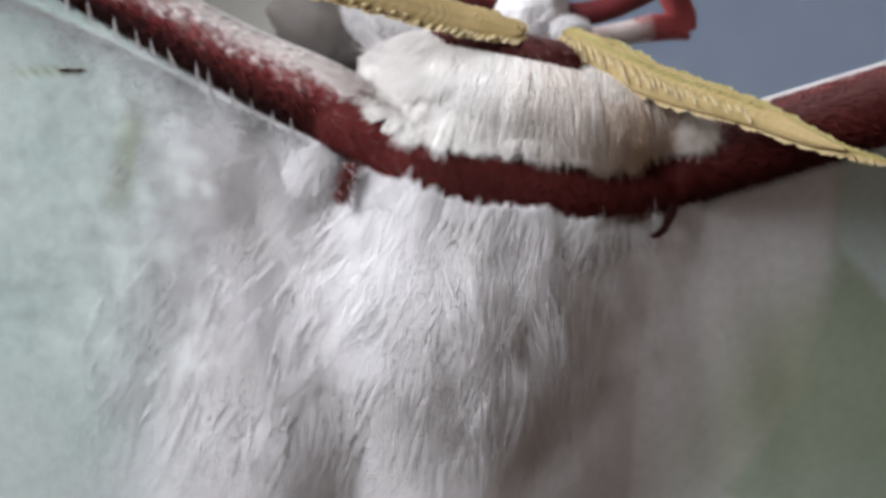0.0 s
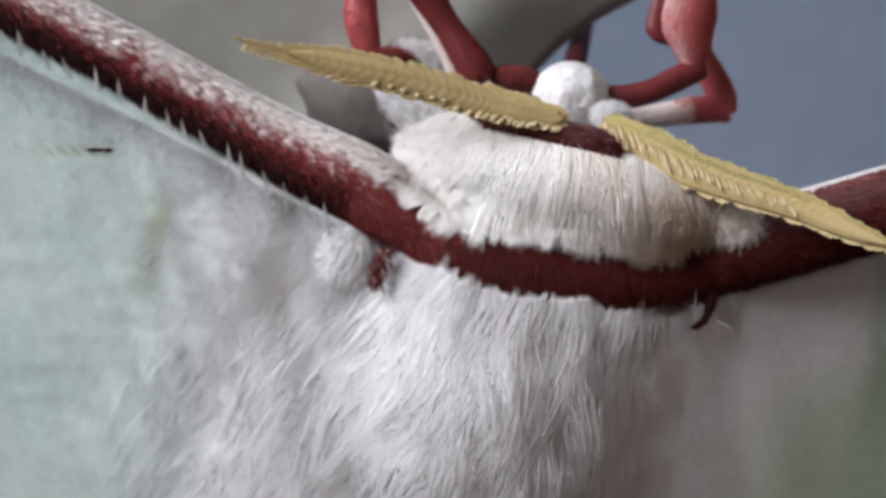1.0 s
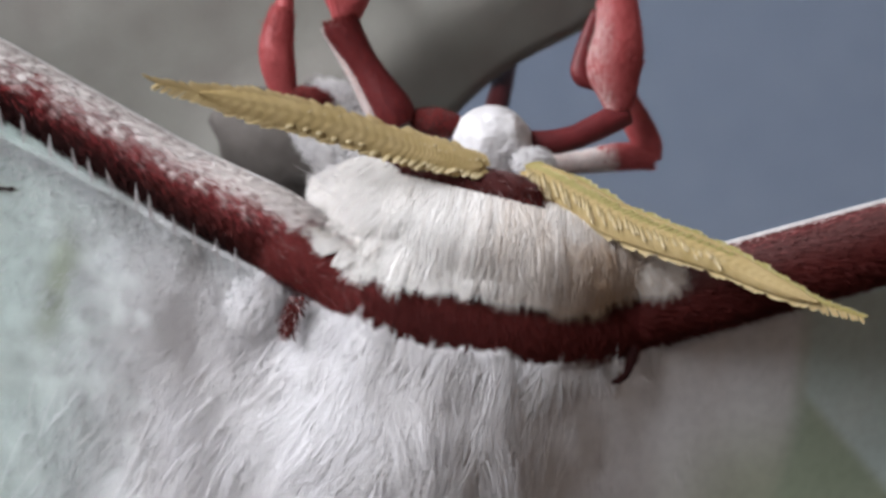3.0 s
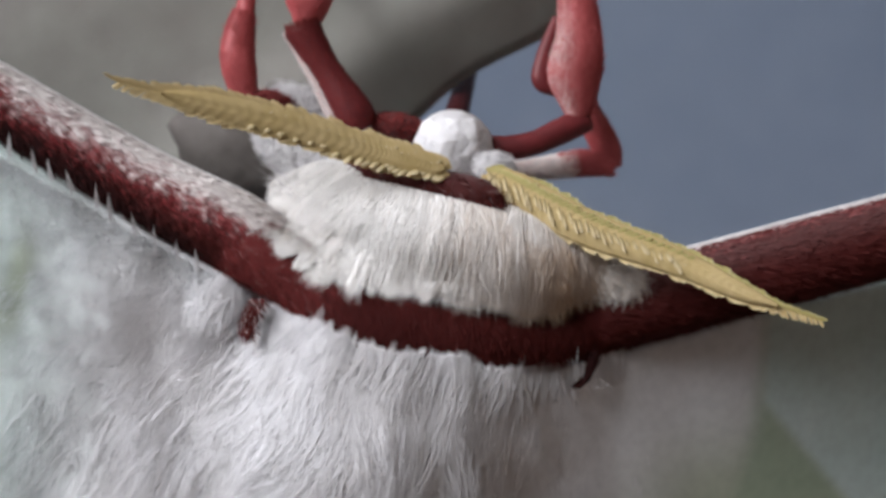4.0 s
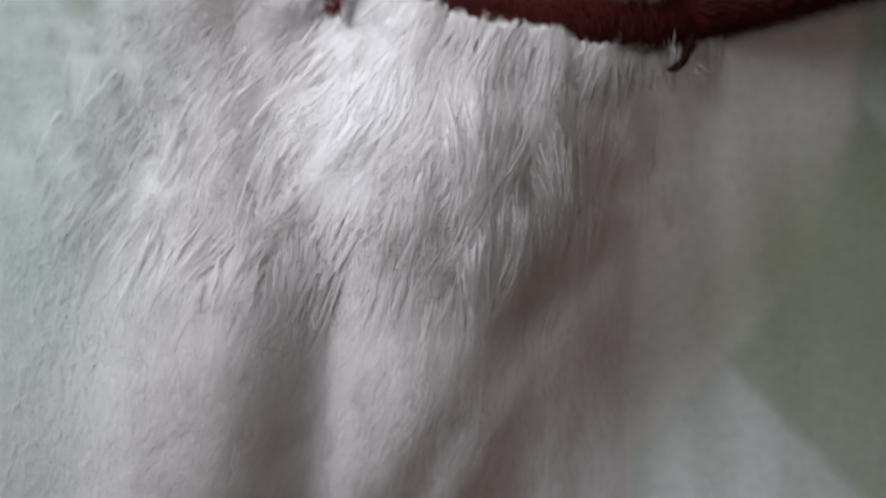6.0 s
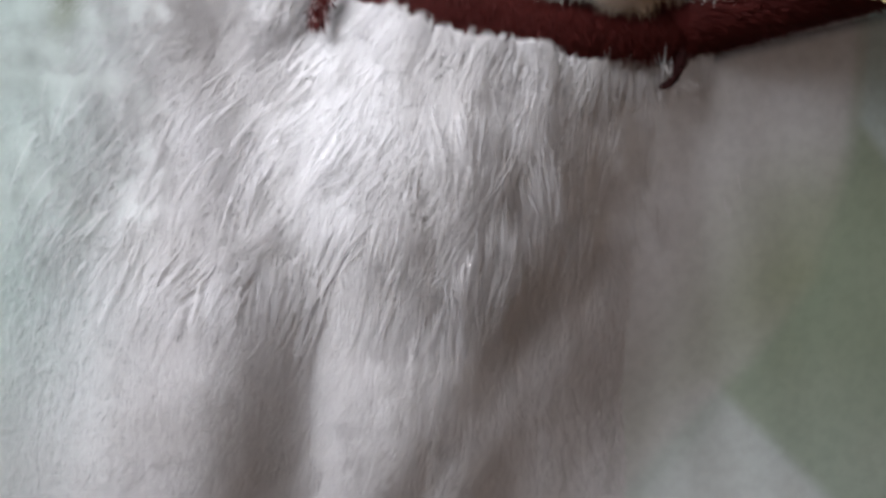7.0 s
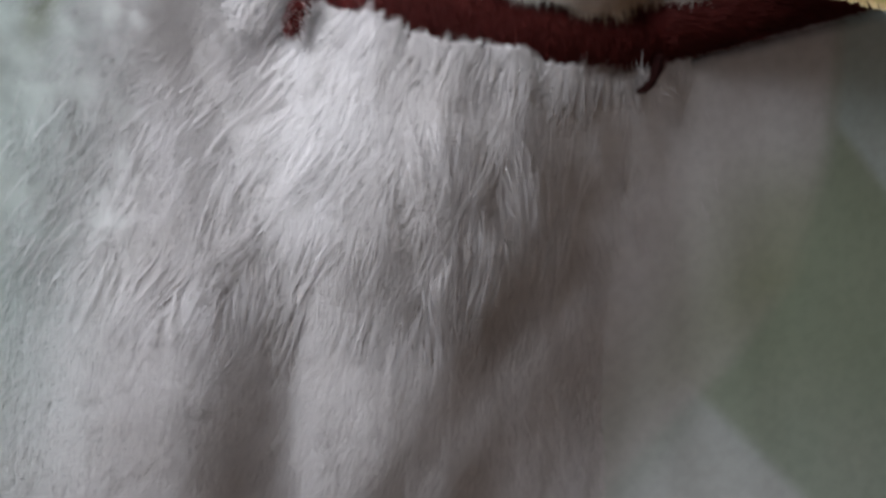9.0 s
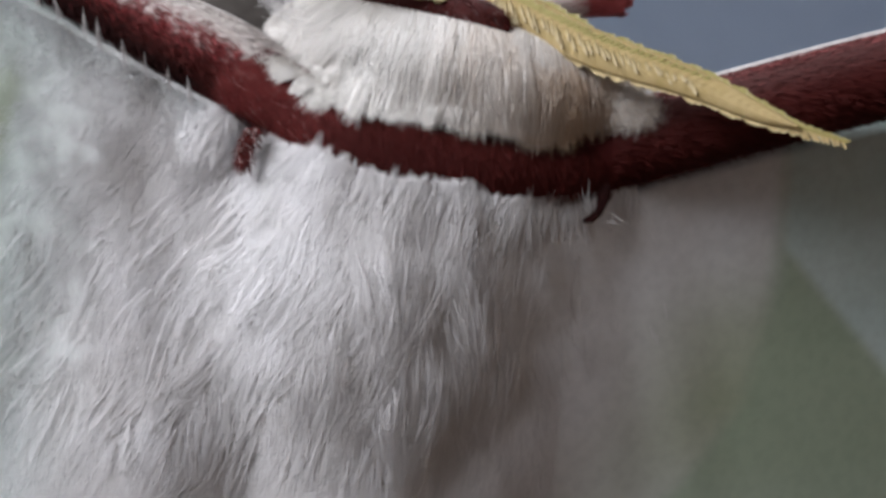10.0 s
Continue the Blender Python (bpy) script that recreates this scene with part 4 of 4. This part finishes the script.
    strands("wing_root_fur", groomed(x, z, back_y, back_flow, ln, np.interp(x, [-13, -7, -4], [0.03, 0.05, 0.07]) * (0.6 + 0.4 * mantle(x, z)), 2.2, 0.08 + 0.14 * mantle(x, z), fuzz=0.24), field_normal(back_y, x, z), rng.uniform(0.012, 0.022, len(x)), WHITE_HAIR, thorax, 0.9 * left_pigment(x, z)["tint"], 0.12)
    # frosty fuzz on the blade beside the costa
    m = 16000
    x = rng.uniform(-18, -4.6, m)
    z = band_edge(x) - 0.1 - rng.exponential(0.55, m)
    root = np.stack([x, back_y(x, z) + 0.05, z], 1)
    n = field_normal(back_y, x, z)
    ln = rng.uniform(0.12, 0.30, m)
    strands("edge_fuzz", straight(root, np.tile([-0.5, -0.4, 0.3], (m, 1)) + 0.8 * rng.normal(size=(m, 3)), n, ln, ln * rng.uniform(0.2, 0.8, m)), n, rng.uniform(0.012, 0.024, m), WHITE_HAIR, thorax, np.full(m, 0.3))
    # loose wisps, thickest along the lower edge of the mantle
    x, z = patch(60000, -12.5, 5.5, -12.5, -2.0)
    cover = mantle(x, z)
    thin = rng.random(len(x)) < 0.3 * cover * (0.34 + 0.66 * (mantle(x, z - 2.0) < 0.7)) * np.interp(x, [-12.5, -8, -5, 3, 5.5], [0, 0.22, 0.7, 1, 0.1]) * np.interp(band_edge(x) - z, [0.5, 2.5], [0, 1]) * np.where(x < -4, np.interp(z, [-5.5, -2.8], [1, 0]), 1)
    x, z = x[thin], z[thin]
    strands("loose_wisp", groomed(x, z, back_y, back_flow, rng.uniform(1.2, 2.2, len(x)), 0.17, 0.7, 0.6, 6, 0.25), field_normal(back_y, x, z), rng.uniform(0.016, 0.03, len(x)), WHITE_HAIR, thorax, 0.6 * left_pigment(x, z)["tint"], 0.2)
    # locks whose points stand over the band's lower edge
    count, each = 300, 20
    knots = rng.uniform(-3.15, 8.8, count)
    size = rng.uniform(0.25, 1.1, count)
    tall = (0.04 + 0.42 * rng.random(count) ** 2.4 + 0.4 * (rng.random(count) < 0.05)) * np.interp(knots, [-3.1, -2.4, -1.6, 4, 6, 8], [0.7, 1.3, 1.0, 0.9, 0.6, 0.3])
    lean = rng.normal(0, 0.20, count) - np.interp(knots, [-3.1, 0.5], [0.15, 0.0])
    k = np.repeat(np.arange(count), each)
    m = len(k)
    drop = rng.uniform(0.25, 1.9, m) ** 1.3 * np.interp(knots[k], [4, 8], [1.0, 0.6])
    fx, fz = back_flow(knots[k], band_edge(knots[k]) - 0.5)
    aside = 0.13 * size[k] * rng.normal(size=m)
    rx = knots[k] + (fx + lean[k]) * drop + aside + rng.normal(0, 0.06, m)
    rz = band_edge(knots[k] + aside) + fz * drop
    tx = knots[k] + 0.3 * aside - lean[k] * 0.3 + rng.normal(0, 0.05, m)
    tz = band_edge(tx) + tall[k] * rng.uniform(0.2, 1.0, m) - 0.10
    q = np.linspace(0, 1, 6)[None, :]
    px, pz = rx[:, None] * (1 - q) + tx[:, None] * q, rz[:, None] * (1 - q) + tz[:, None] * q
    px = px + np.sin(math.pi * q) * (rng.normal(0, 0.09, count)[k] + rng.normal(0, 0.04, m))[:, None]
    py = np.minimum(back_y(px, pz), band_front(px, pz)) - 0.03 - 0.13 * np.sin(math.pi * q * 0.8) * rng.uniform(0.1, 1.2, (m, 1))
    strands("edge_fur", np.stack([px, py, pz], 2), np.tile([0, -1.0, 0.2], (m, 1)), rng.uniform(0.016, 0.03, m), WHITE_HAIR, thorax)
    ball_fur("shoulder_fur", ((-4.4, 1.12, -1.62), (1.15, 1.05, 1.22), 0), 5000, WHITE_HAIR, thorax, 0.75, 0.026, 0.22, (-0.55, 0, -0.8), twist=0.28)
    # dark hairs in the hollows beside the wing joints, which also paint the hollow's shade
    m = 260
    q = np.stack([-3.4 + rng.normal(0, 0.13, m), -0.15 + rng.normal(0, 0.1, m), -2.15 + rng.uniform(-0.45, 0.75, m)], 1)
    q[:, 0] += (q[:, 2] + 2.15) * 0.3
    d = np.tile([0.25, -0.1, -1.0], (m, 1)) + 0.45 * rng.normal(size=(m, 3))
    strands("joint_hair", straight(q, d, np.tile([0, -1.0, 0], (m, 1)), rng.uniform(0.25, 0.55, m), np.full(m, 0.1)), np.tile([0, -1.0, 0], (m, 1)), np.full(m, 0.04), RED_HAIR, thorax, (rng.random(m) < 0.12) * rng.uniform(0.2, 0.8, m), label="dark red hair and painted shade in the wing joint")
    # a hooked dark tuft at the other joint, with pale hairs beside it
    m = 170
    hook = smooth_path([(7.85, 0.75, -3.25), (7.75, 0.65, -3.6), (7.60, 0.62, -3.95), (7.42, 0.66, -4.2), (7.12, 0.72, -4.28)], 6)
    wide = np.linspace(0.085, 0.03, 6)[None, :, None]
    strands("joint_hook", hook[None] + rng.normal(size=(m, 1, 3)) * wide + 0.03 * rng.normal(size=(m, 6, 3)), np.tile([0, -1.0, 0], (m, 1)), np.full(m, 0.024), DARK_HAIR_AND_SHADE, thorax, np.zeros(m), label="hooked dark tuft")
    m = 9
    q = np.stack([7.35 + rng.normal(0, 0.1, m), 0.6 + rng.normal(0, 0.05, m), -3.95 + rng.normal(0, 0.08, m)], 1)
    strands("joint_hair", straight(q, np.tile([-0.1, -0.1, 1.0], (m, 1)) + 0.14 * rng.normal(size=(m, 3)), np.tile([0, -1.0, 0], (m, 1)), rng.uniform(0.45, 0.85, m), np.full(m, 0.12)), np.tile([0, -1.0, 0], (m, 1)), np.full(m, 0.03), WHITE_HAIR, thorax)
    m = 3
    q = np.stack([7.75 + rng.normal(0, 0.12, m), 0.72 + rng.normal(0, 0.04, m), -4.1 + rng.normal(0, 0.1, m)], 1)
    strands("joint_hair", straight(q, np.tile([0.9, 0.15, -0.45], (m, 1)) + 0.2 * rng.normal(size=(m, 3)), np.tile([0, -1.0, 0], (m, 1)), rng.uniform(0.4, 0.8, m), np.full(m, 0.04)), np.tile([0, -1.0, 0], (m, 1)), np.full(m, 0.02), WHITE_HAIR, thorax)

    # dark scales of the small eyespot on the wing
    m = 60
    q = np.stack([-12.75 + rng.uniform(-0.4, 0.4, m), np.zeros(m), 2.02 + rng.normal(0, 0.025, m)], 1)
    q[:, 1] = back_y(q[:, 0], q[:, 2]) - 0.03
    strands("eyespot", straight(q, np.tile([1.0, 0, -0.03], (m, 1)) + 0.08 * rng.normal(size=(m, 3)), np.tile([0, -1.0, 0], (m, 1)), rng.uniform(0.1, 0.25, m), np.full(m, 0.03)), np.tile([0, -1.0, 0], (m, 1)), np.full(m, 0.05), DARK_SKIN, left, label="dark eyespot scales")

    # collar fur
    def cy(x, z):
        """The collar's front, hanging straight below its widest part."""
        a = radians(COLLAR[2])
        w = ((x - 3.4) * math.sin(a) + (z - 0.35) * math.cos(a)) / 2.75
        low = np.minimum(w + 0.42, 0) * 2.7
        y = front_of(COLLAR, x - low * math.sin(a), z - low * math.cos(a)) - 0.18 * low + 0.05 * np.maximum(x - 3.4, 0)
        return soft_min(y, band_front(x, z) - 0.10, 0.25)

    x, z = rng.uniform(-4, 10, 170000), rng.uniform(-3.5, 4.0, 170000)
    a = radians(COLLAR[2])
    u, w = ((x - 3.4) * math.cos(a) - (z - 0.35) * math.sin(a)) / 6.7, ((x - 3.4) * math.sin(a) + (z - 0.35) * math.cos(a)) / 2.75
    low = np.interp(x, [-3.2, -2.4, -1.8, -0.7, 1.4, 3.0, 4.5, 5.9, 7.1, 9.7], [0.6, -0.1, -0.5, -0.9, -1.3, -1.38, -1.56, -1.8, -1.55, -0.7])
    keep = (u * u + w * w < 0.97) & (x > -2.6) & (z > low + 0.55) & ((w < 0.50) | (x < 0.2) | (x > 5.2))
    x, z, low = x[keep], z[keep], low[keep]
    # tan of the collar's far side, with the antenna's shade painted in
    tint = np.clip(np.exp(-((x - 7.0) / 2.3) ** 2 - ((z + 0.3) / 1.6) ** 2) * 0.95 + 0.25 * np.exp(-((x - 3.8) / 1.2) ** 2 - ((z - 1.2) / 0.9) ** 2) + 0.1 * smoothstep(1.5, 6.0, x) + rng.normal(0, 0.08, len(x)), 0, 1)
    strands("collar_fur", groomed(x, z, cy, collar_flow, np.clip((z - low) * rng.uniform(0.8, 1.12, len(x)), 0.4, 1.9) * rng.uniform(0.8, 1.12, len(x)) * np.interp(x, [-2.6, -1.6, 0.4], [0.4, 0.7, 1.0]), 0.11, 3.4, 0.55, 5, 0.08, fuzz=0.12), field_normal(cy, x, z), rng.uniform(0.02, 0.042, len(x)), CREAM_HAIR, collar, tint)
    # tufts that stand out of the collar
    pick = (rng.random(len(x)) < 0.14) & (z > low + 1.0)
    x, z, low, tint = x[pick], z[pick], low[pick], tint[pick]
    strands("collar_wisp", groomed(x, z, cy, collar_flow, np.clip((z - low) * 1.05, 0.8, 2.0) * np.interp(x, [-2.6, -1.6, 0.4], [0.3, 0.5, 1.0]), 0.12, 1.3, 0.48, 5, 0.5), field_normal(cy, x, z), rng.uniform(0.018, 0.036, len(x)), CREAM_HAIR, collar, 0.7 * tint)
    # loose long hairs at the collar's end
    m = 130
    q = np.stack([rng.normal(-2.05, 0.3, m), rng.uniform(0.2, 2.2, m), rng.normal(2.35, 0.3, m)], 1)
    strands("loose_hair", straight(q, np.tile([-0.9, -0.1, 0.35], (m, 1)) + 0.35 * rng.normal(size=(m, 3)), np.tile([0, -0.3, 1.0], (m, 1)), rng.uniform(0.3, 0.75, m), rng.uniform(0, 0.25, m)), np.tile([0, -1.0, 0], (m, 1)), np.full(m, 0.02), WHITE_HAIR, collar)
    # white tuft where the collar meets the far wing
    tuft = ((8.1, 0.95, -0.7), (1.5, 0.8, 0.65), 14)
    v, f = ball_mesh(*tuft)
    tip = mesh_object("collar_tuft", v, f, SKIN, moth, "white tuft over the wing joint")
    ball_fur("tuft_fur", tuft, 11000, CREAM_HAIR, tip, 0.8, 0.024, 0.25, (0.7, 0, -0.6), tint=rng.uniform(0, 0.6, 11000), twist=0.5)

    # head
    skull = ((3.2, 1.95, 3.75), (1.32, 1.2, 1.2), 0)
    v, f = ball_mesh(*skull, seg=96, rings=64, lump=0.08)
    v = np.stack([v[:, 0], v[:, 1], np.minimum(v[:, 2], 4.56 + 0.3 * (v[:, 2] - 4.56))], 1)
    head = mesh_object("head", v, f, WHITE_HAIR, moth, "round head felted with short white hair")
    ball_fur("head_fur", skull, 30000, WHITE_HAIR, head, 0.20, 0.024, 0.16, (0, 0, -0.5), False, twist=1.0)
    cheek = ((4.55, 1.0, 2.95), (0.62, 0.5, 0.42), 10)
    v, f = ball_mesh(*cheek, lump=0.15)
    cheek_ob = mesh_object("cheek_tuft", v, f, WHITE_HAIR, head)
    ball_fur("cheek_fur", cheek, 4500, WHITE_HAIR, cheek_ob, 0.30, 0.026, 0.6, (0.3, 0, -0.2), False, twist=1.0)
    neck_path = [(-0.2, 0.9, 2.95, 0.2), (0.7, 0.1, 2.72, 0.36), (2.15, -0.2, 2.34, 0.5), (3.7, -0.25, 1.98, 0.62), (4.6, 0.0, 1.68, 0.5), (5.2, 0.3, 1.42, 0.3)]
    v, f = tube_mesh(neck_path, 50, 18, 1.0, 0.01)
    neck = mesh_object("neck_ring", v, f, RED_SKIN, moth, "rust-red hairy neck ring")
    root, n, t, a, s = on_tube(neck_path, 3500, (-100, 100))
    ln = rng.uniform(0.25, 0.5, 3500)
    strands("neck_fur", straight(root - n * 0.03, np.tile([0.3, 0, -0.8], (3500, 1)) + 0.5 * rng.normal(size=n.shape), n, ln, ln * 0.25), n, np.full(3500, 0.03), RED_HAIR, neck, (rng.random(3500) < 0.05) * 0.3)

    # antennae
    build_antenna(moth, [(2.9, -0.6, 2.72), (1.6, -0.9, 3.02), (0.29, -1.2, 3.33), (-2.4, -2.0, 4.1), (-5.36, -3.0, 4.72), (-7.17, -3.75, 5.13)],
                  [0.8, 1.05, 1.15, 1.17, 1.15, 1.0, 0.42, 0.25], 66, "flat feathery straw-yellow antenna", HORN, 0.0, 0.66, (0.0, 0.86), 0.13, (-0.22, -1.0, 0.2))
    build_antenna(moth, [(4.25, -0.1, 2.65), (5.46, -0.4, 1.9), (7.6, -0.75, 0.82), (10.3, -1.1, -0.18), (12.6, -1.4, -1.26), (14.8, -1.55, -2.02)],
                  [0.95, 1.35, 1.32, 1.2, 1.0, 0.72, 0.32, 0.2], 68, "flat feathery olive-yellow antenna with a comb of barbs", OLIVE_HORN, 0.62, 0.0, (0.0, 0.88), 0.14)

    # underside of the breast, seen past the antenna
    for form, nm in ((((-1.2, 3.6, 3.75), (2.25, 1.6, 1.3), 20), "breast"), (((-2.0, 3.0, 5.05), (0.85, 0.6, 0.42), 20), "breast_tuft")):
        v, f = ball_mesh(*form)
        b = mesh_object(nm, v, f, SKIN, moth, "white hairy breast")
        ball_fur("breast_fur", form, 9000, WHITE_HAIR, b, 0.6, 0.026, 0.45, (-0.4, 0, 0.2), twist=0.7)
    for c, r in (((1.4, 2.2, 4.35), (0.95, 0.6, 0.45)), ((-2.85, 2.3, 5.15), (0.75, 0.5, 0.35))):
        v, f = ball_mesh(c, r, 10)
        b = mesh_object("leg_base", v, f, RED_SKIN, moth, "dark red furry leg base")
        ball_fur("base_fur", (c, r, 10), 1800, RUST_HAIR, b, 0.3, 0.035, 0.4, (0.3, 0, 0.2), False, np.zeros(1800), twist=0.7)

    # legs
    leg = segment("leg", moth, [(-3.6, 2.4, 5.2, 0.34), (-3.9, 2.45, 5.9, 0.55), (-4.05, 2.5, 6.8, 0.6), (-3.95, 2.55, 7.7, 0.5), (-3.85, 2.6, 8.15, 0.38)], ROSE_SKIN, "rose-red leg gripping the leaf", 0.7, PINK_HAIR, 500)
    segment("tarsus", leg, [(-3.83, 2.65, 8.1, 0.34), (-3.72, 3.0, 9.0, 0.28), (-3.5, 4.2, 10.2, 0.26), (-3.3, 5.8, 10.9, 0.22), (-3.2, 7.0, 11.0, 0.12)], ROSE_SKIN, "", 1.0, PINK_HAIR, 300)
    leg = segment("leg", moth, [(0.2, 2.0, 4.25, 0.5), (-0.08, 1.95, 4.75, 0.66), (-0.95, 1.95, 6.1, 0.5), (-1.5, 1.95, 7.0, 0.56), (-1.82, 1.95, 7.55, 0.62), (-1.88, 1.95, 7.7, 0.5)], CRIMSON, "dark red leg with white hair along one side", 0.8, RUST_HAIR, 500)
    segment("white_fringe", leg, [(-0.65, 2.15, 4.6, 0.34), (-1.25, 2.1, 5.7, 0.26), (-1.95, 2.1, 6.8, 0.16), (-2.35, 2.1, 7.4, 0.08)], SKIN, "white hair fringe", 0.8, PINK_HAIR, 700, (-180, 180), lambda a, s: np.ones_like(a))
    segment("tarsus", leg, [(-1.82, 2.0, 7.7, 0.36), (-1.7, 2.1, 8.1, 0.6), (-1.65, 2.2, 8.7, 0.82), (-1.6, 2.6, 9.5, 0.8), (-1.6, 4.0, 10.5, 0.5), (-1.5, 5.6, 11.0, 0.3), (-1.5, 7.0, 11.2, 0.14)], ROSE_SKIN, "", 0.75, PINK_HAIR, 400)
    leg = segment("leg", moth, [(4.3, 2.5, 3.75, 0.38), (5.2, 2.5, 3.72, 0.42), (6.1, 2.6, 3.92, 0.42), (7.1, 2.85, 4.4, 0.46), (7.85, 3.05, 4.75, 0.42)], CRIMSON, "crimson leg bent upwards to the leaf", 0.9)
    segment("tibia", leg, [(7.5, 3.05, 4.5, 0.3), (7.55, 3.0, 5.2, 0.6), (7.42, 2.95, 6.2, 0.95), (7.5, 2.95, 6.8, 0.92), (7.57, 3.0, 7.5, 0.8), (7.52, 3.2, 8.7, 0.68), (7.3, 3.5, 9.7, 0.45)], ROSE_SKIN, "bowed rose-red tibia", 0.6, PINK_HAIR, 1500, (-180, 180), lambda a, s: 0.5 * smoothstep(-10, 60, a) * smoothstep(170, 120, a) * smoothstep(1.0, 0.6, s))
    segment("spur", leg, [(6.85, 3.2, 5.7, 0.2), (6.3, 3.2, 6.05, 0.32), (6.35, 3.3, 6.7, 0.3), (6.6, 3.4, 7.5, 0.26), (6.85, 3.5, 8.3, 0.15)], CRIMSON, "", 0.8)
    segment("tarsus", leg, [(7.3, 3.5, 9.6, 0.38), (7.1, 4.2, 10.6, 0.3), (6.7, 5.5, 11.4, 0.26), (6.0, 7.2, 11.8, 0.16)], ROSE_SKIN, "", 1.0, PINK_HAIR, 200)
    leg = segment("leg", moth, [(7.0, 4.3, 3.25, 0.42), (7.6, 4.35, 3.32, 0.48), (8.3, 4.4, 3.35, 0.48), (8.95, 4.4, 3.28, 0.4)], ROSE_SKIN, "rose-red leg whitened with hair", 0.9, PINK_HAIR, 300)
    segment("white_femur", leg, [(4.7, 4.2, 2.95, 0.36), (5.8, 4.2, 3.06, 0.38), (7.0, 4.3, 3.22, 0.44), (7.6, 4.35, 3.3, 0.46)], SKIN, "white-haired femur", 0.9, PINK_HAIR, 900, (-180, 180), lambda a, s: smoothstep(1.05, 0.8, s))
    segment("tibia", leg, [(8.95, 4.4, 3.15, 0.3), (8.75, 4.4, 3.8, 0.5), (8.35, 4.5, 4.6, 0.5), (8.05, 4.8, 5.4, 0.42), (7.9, 5.4, 7.0, 0.35), (7.7, 6.8, 9.0, 0.25)], ROSE_SKIN, "", 0.8, PINK_HAIR, 400)
    leg = segment("leg", moth, [(3.4, 6.2, 4.5, 0.46), (3.6, 7.4, 5.3, 0.44), (3.9, 9.2, 6.3, 0.4), (4.3, 12.0, 7.4, 0.3)], MAROON, "dark red leg reaching behind the head", 0.9)
    return moth


def motions():
    """The moth sits still; only the camera is carried."""


build_room()
build_leaf()
build_moth()
motions()
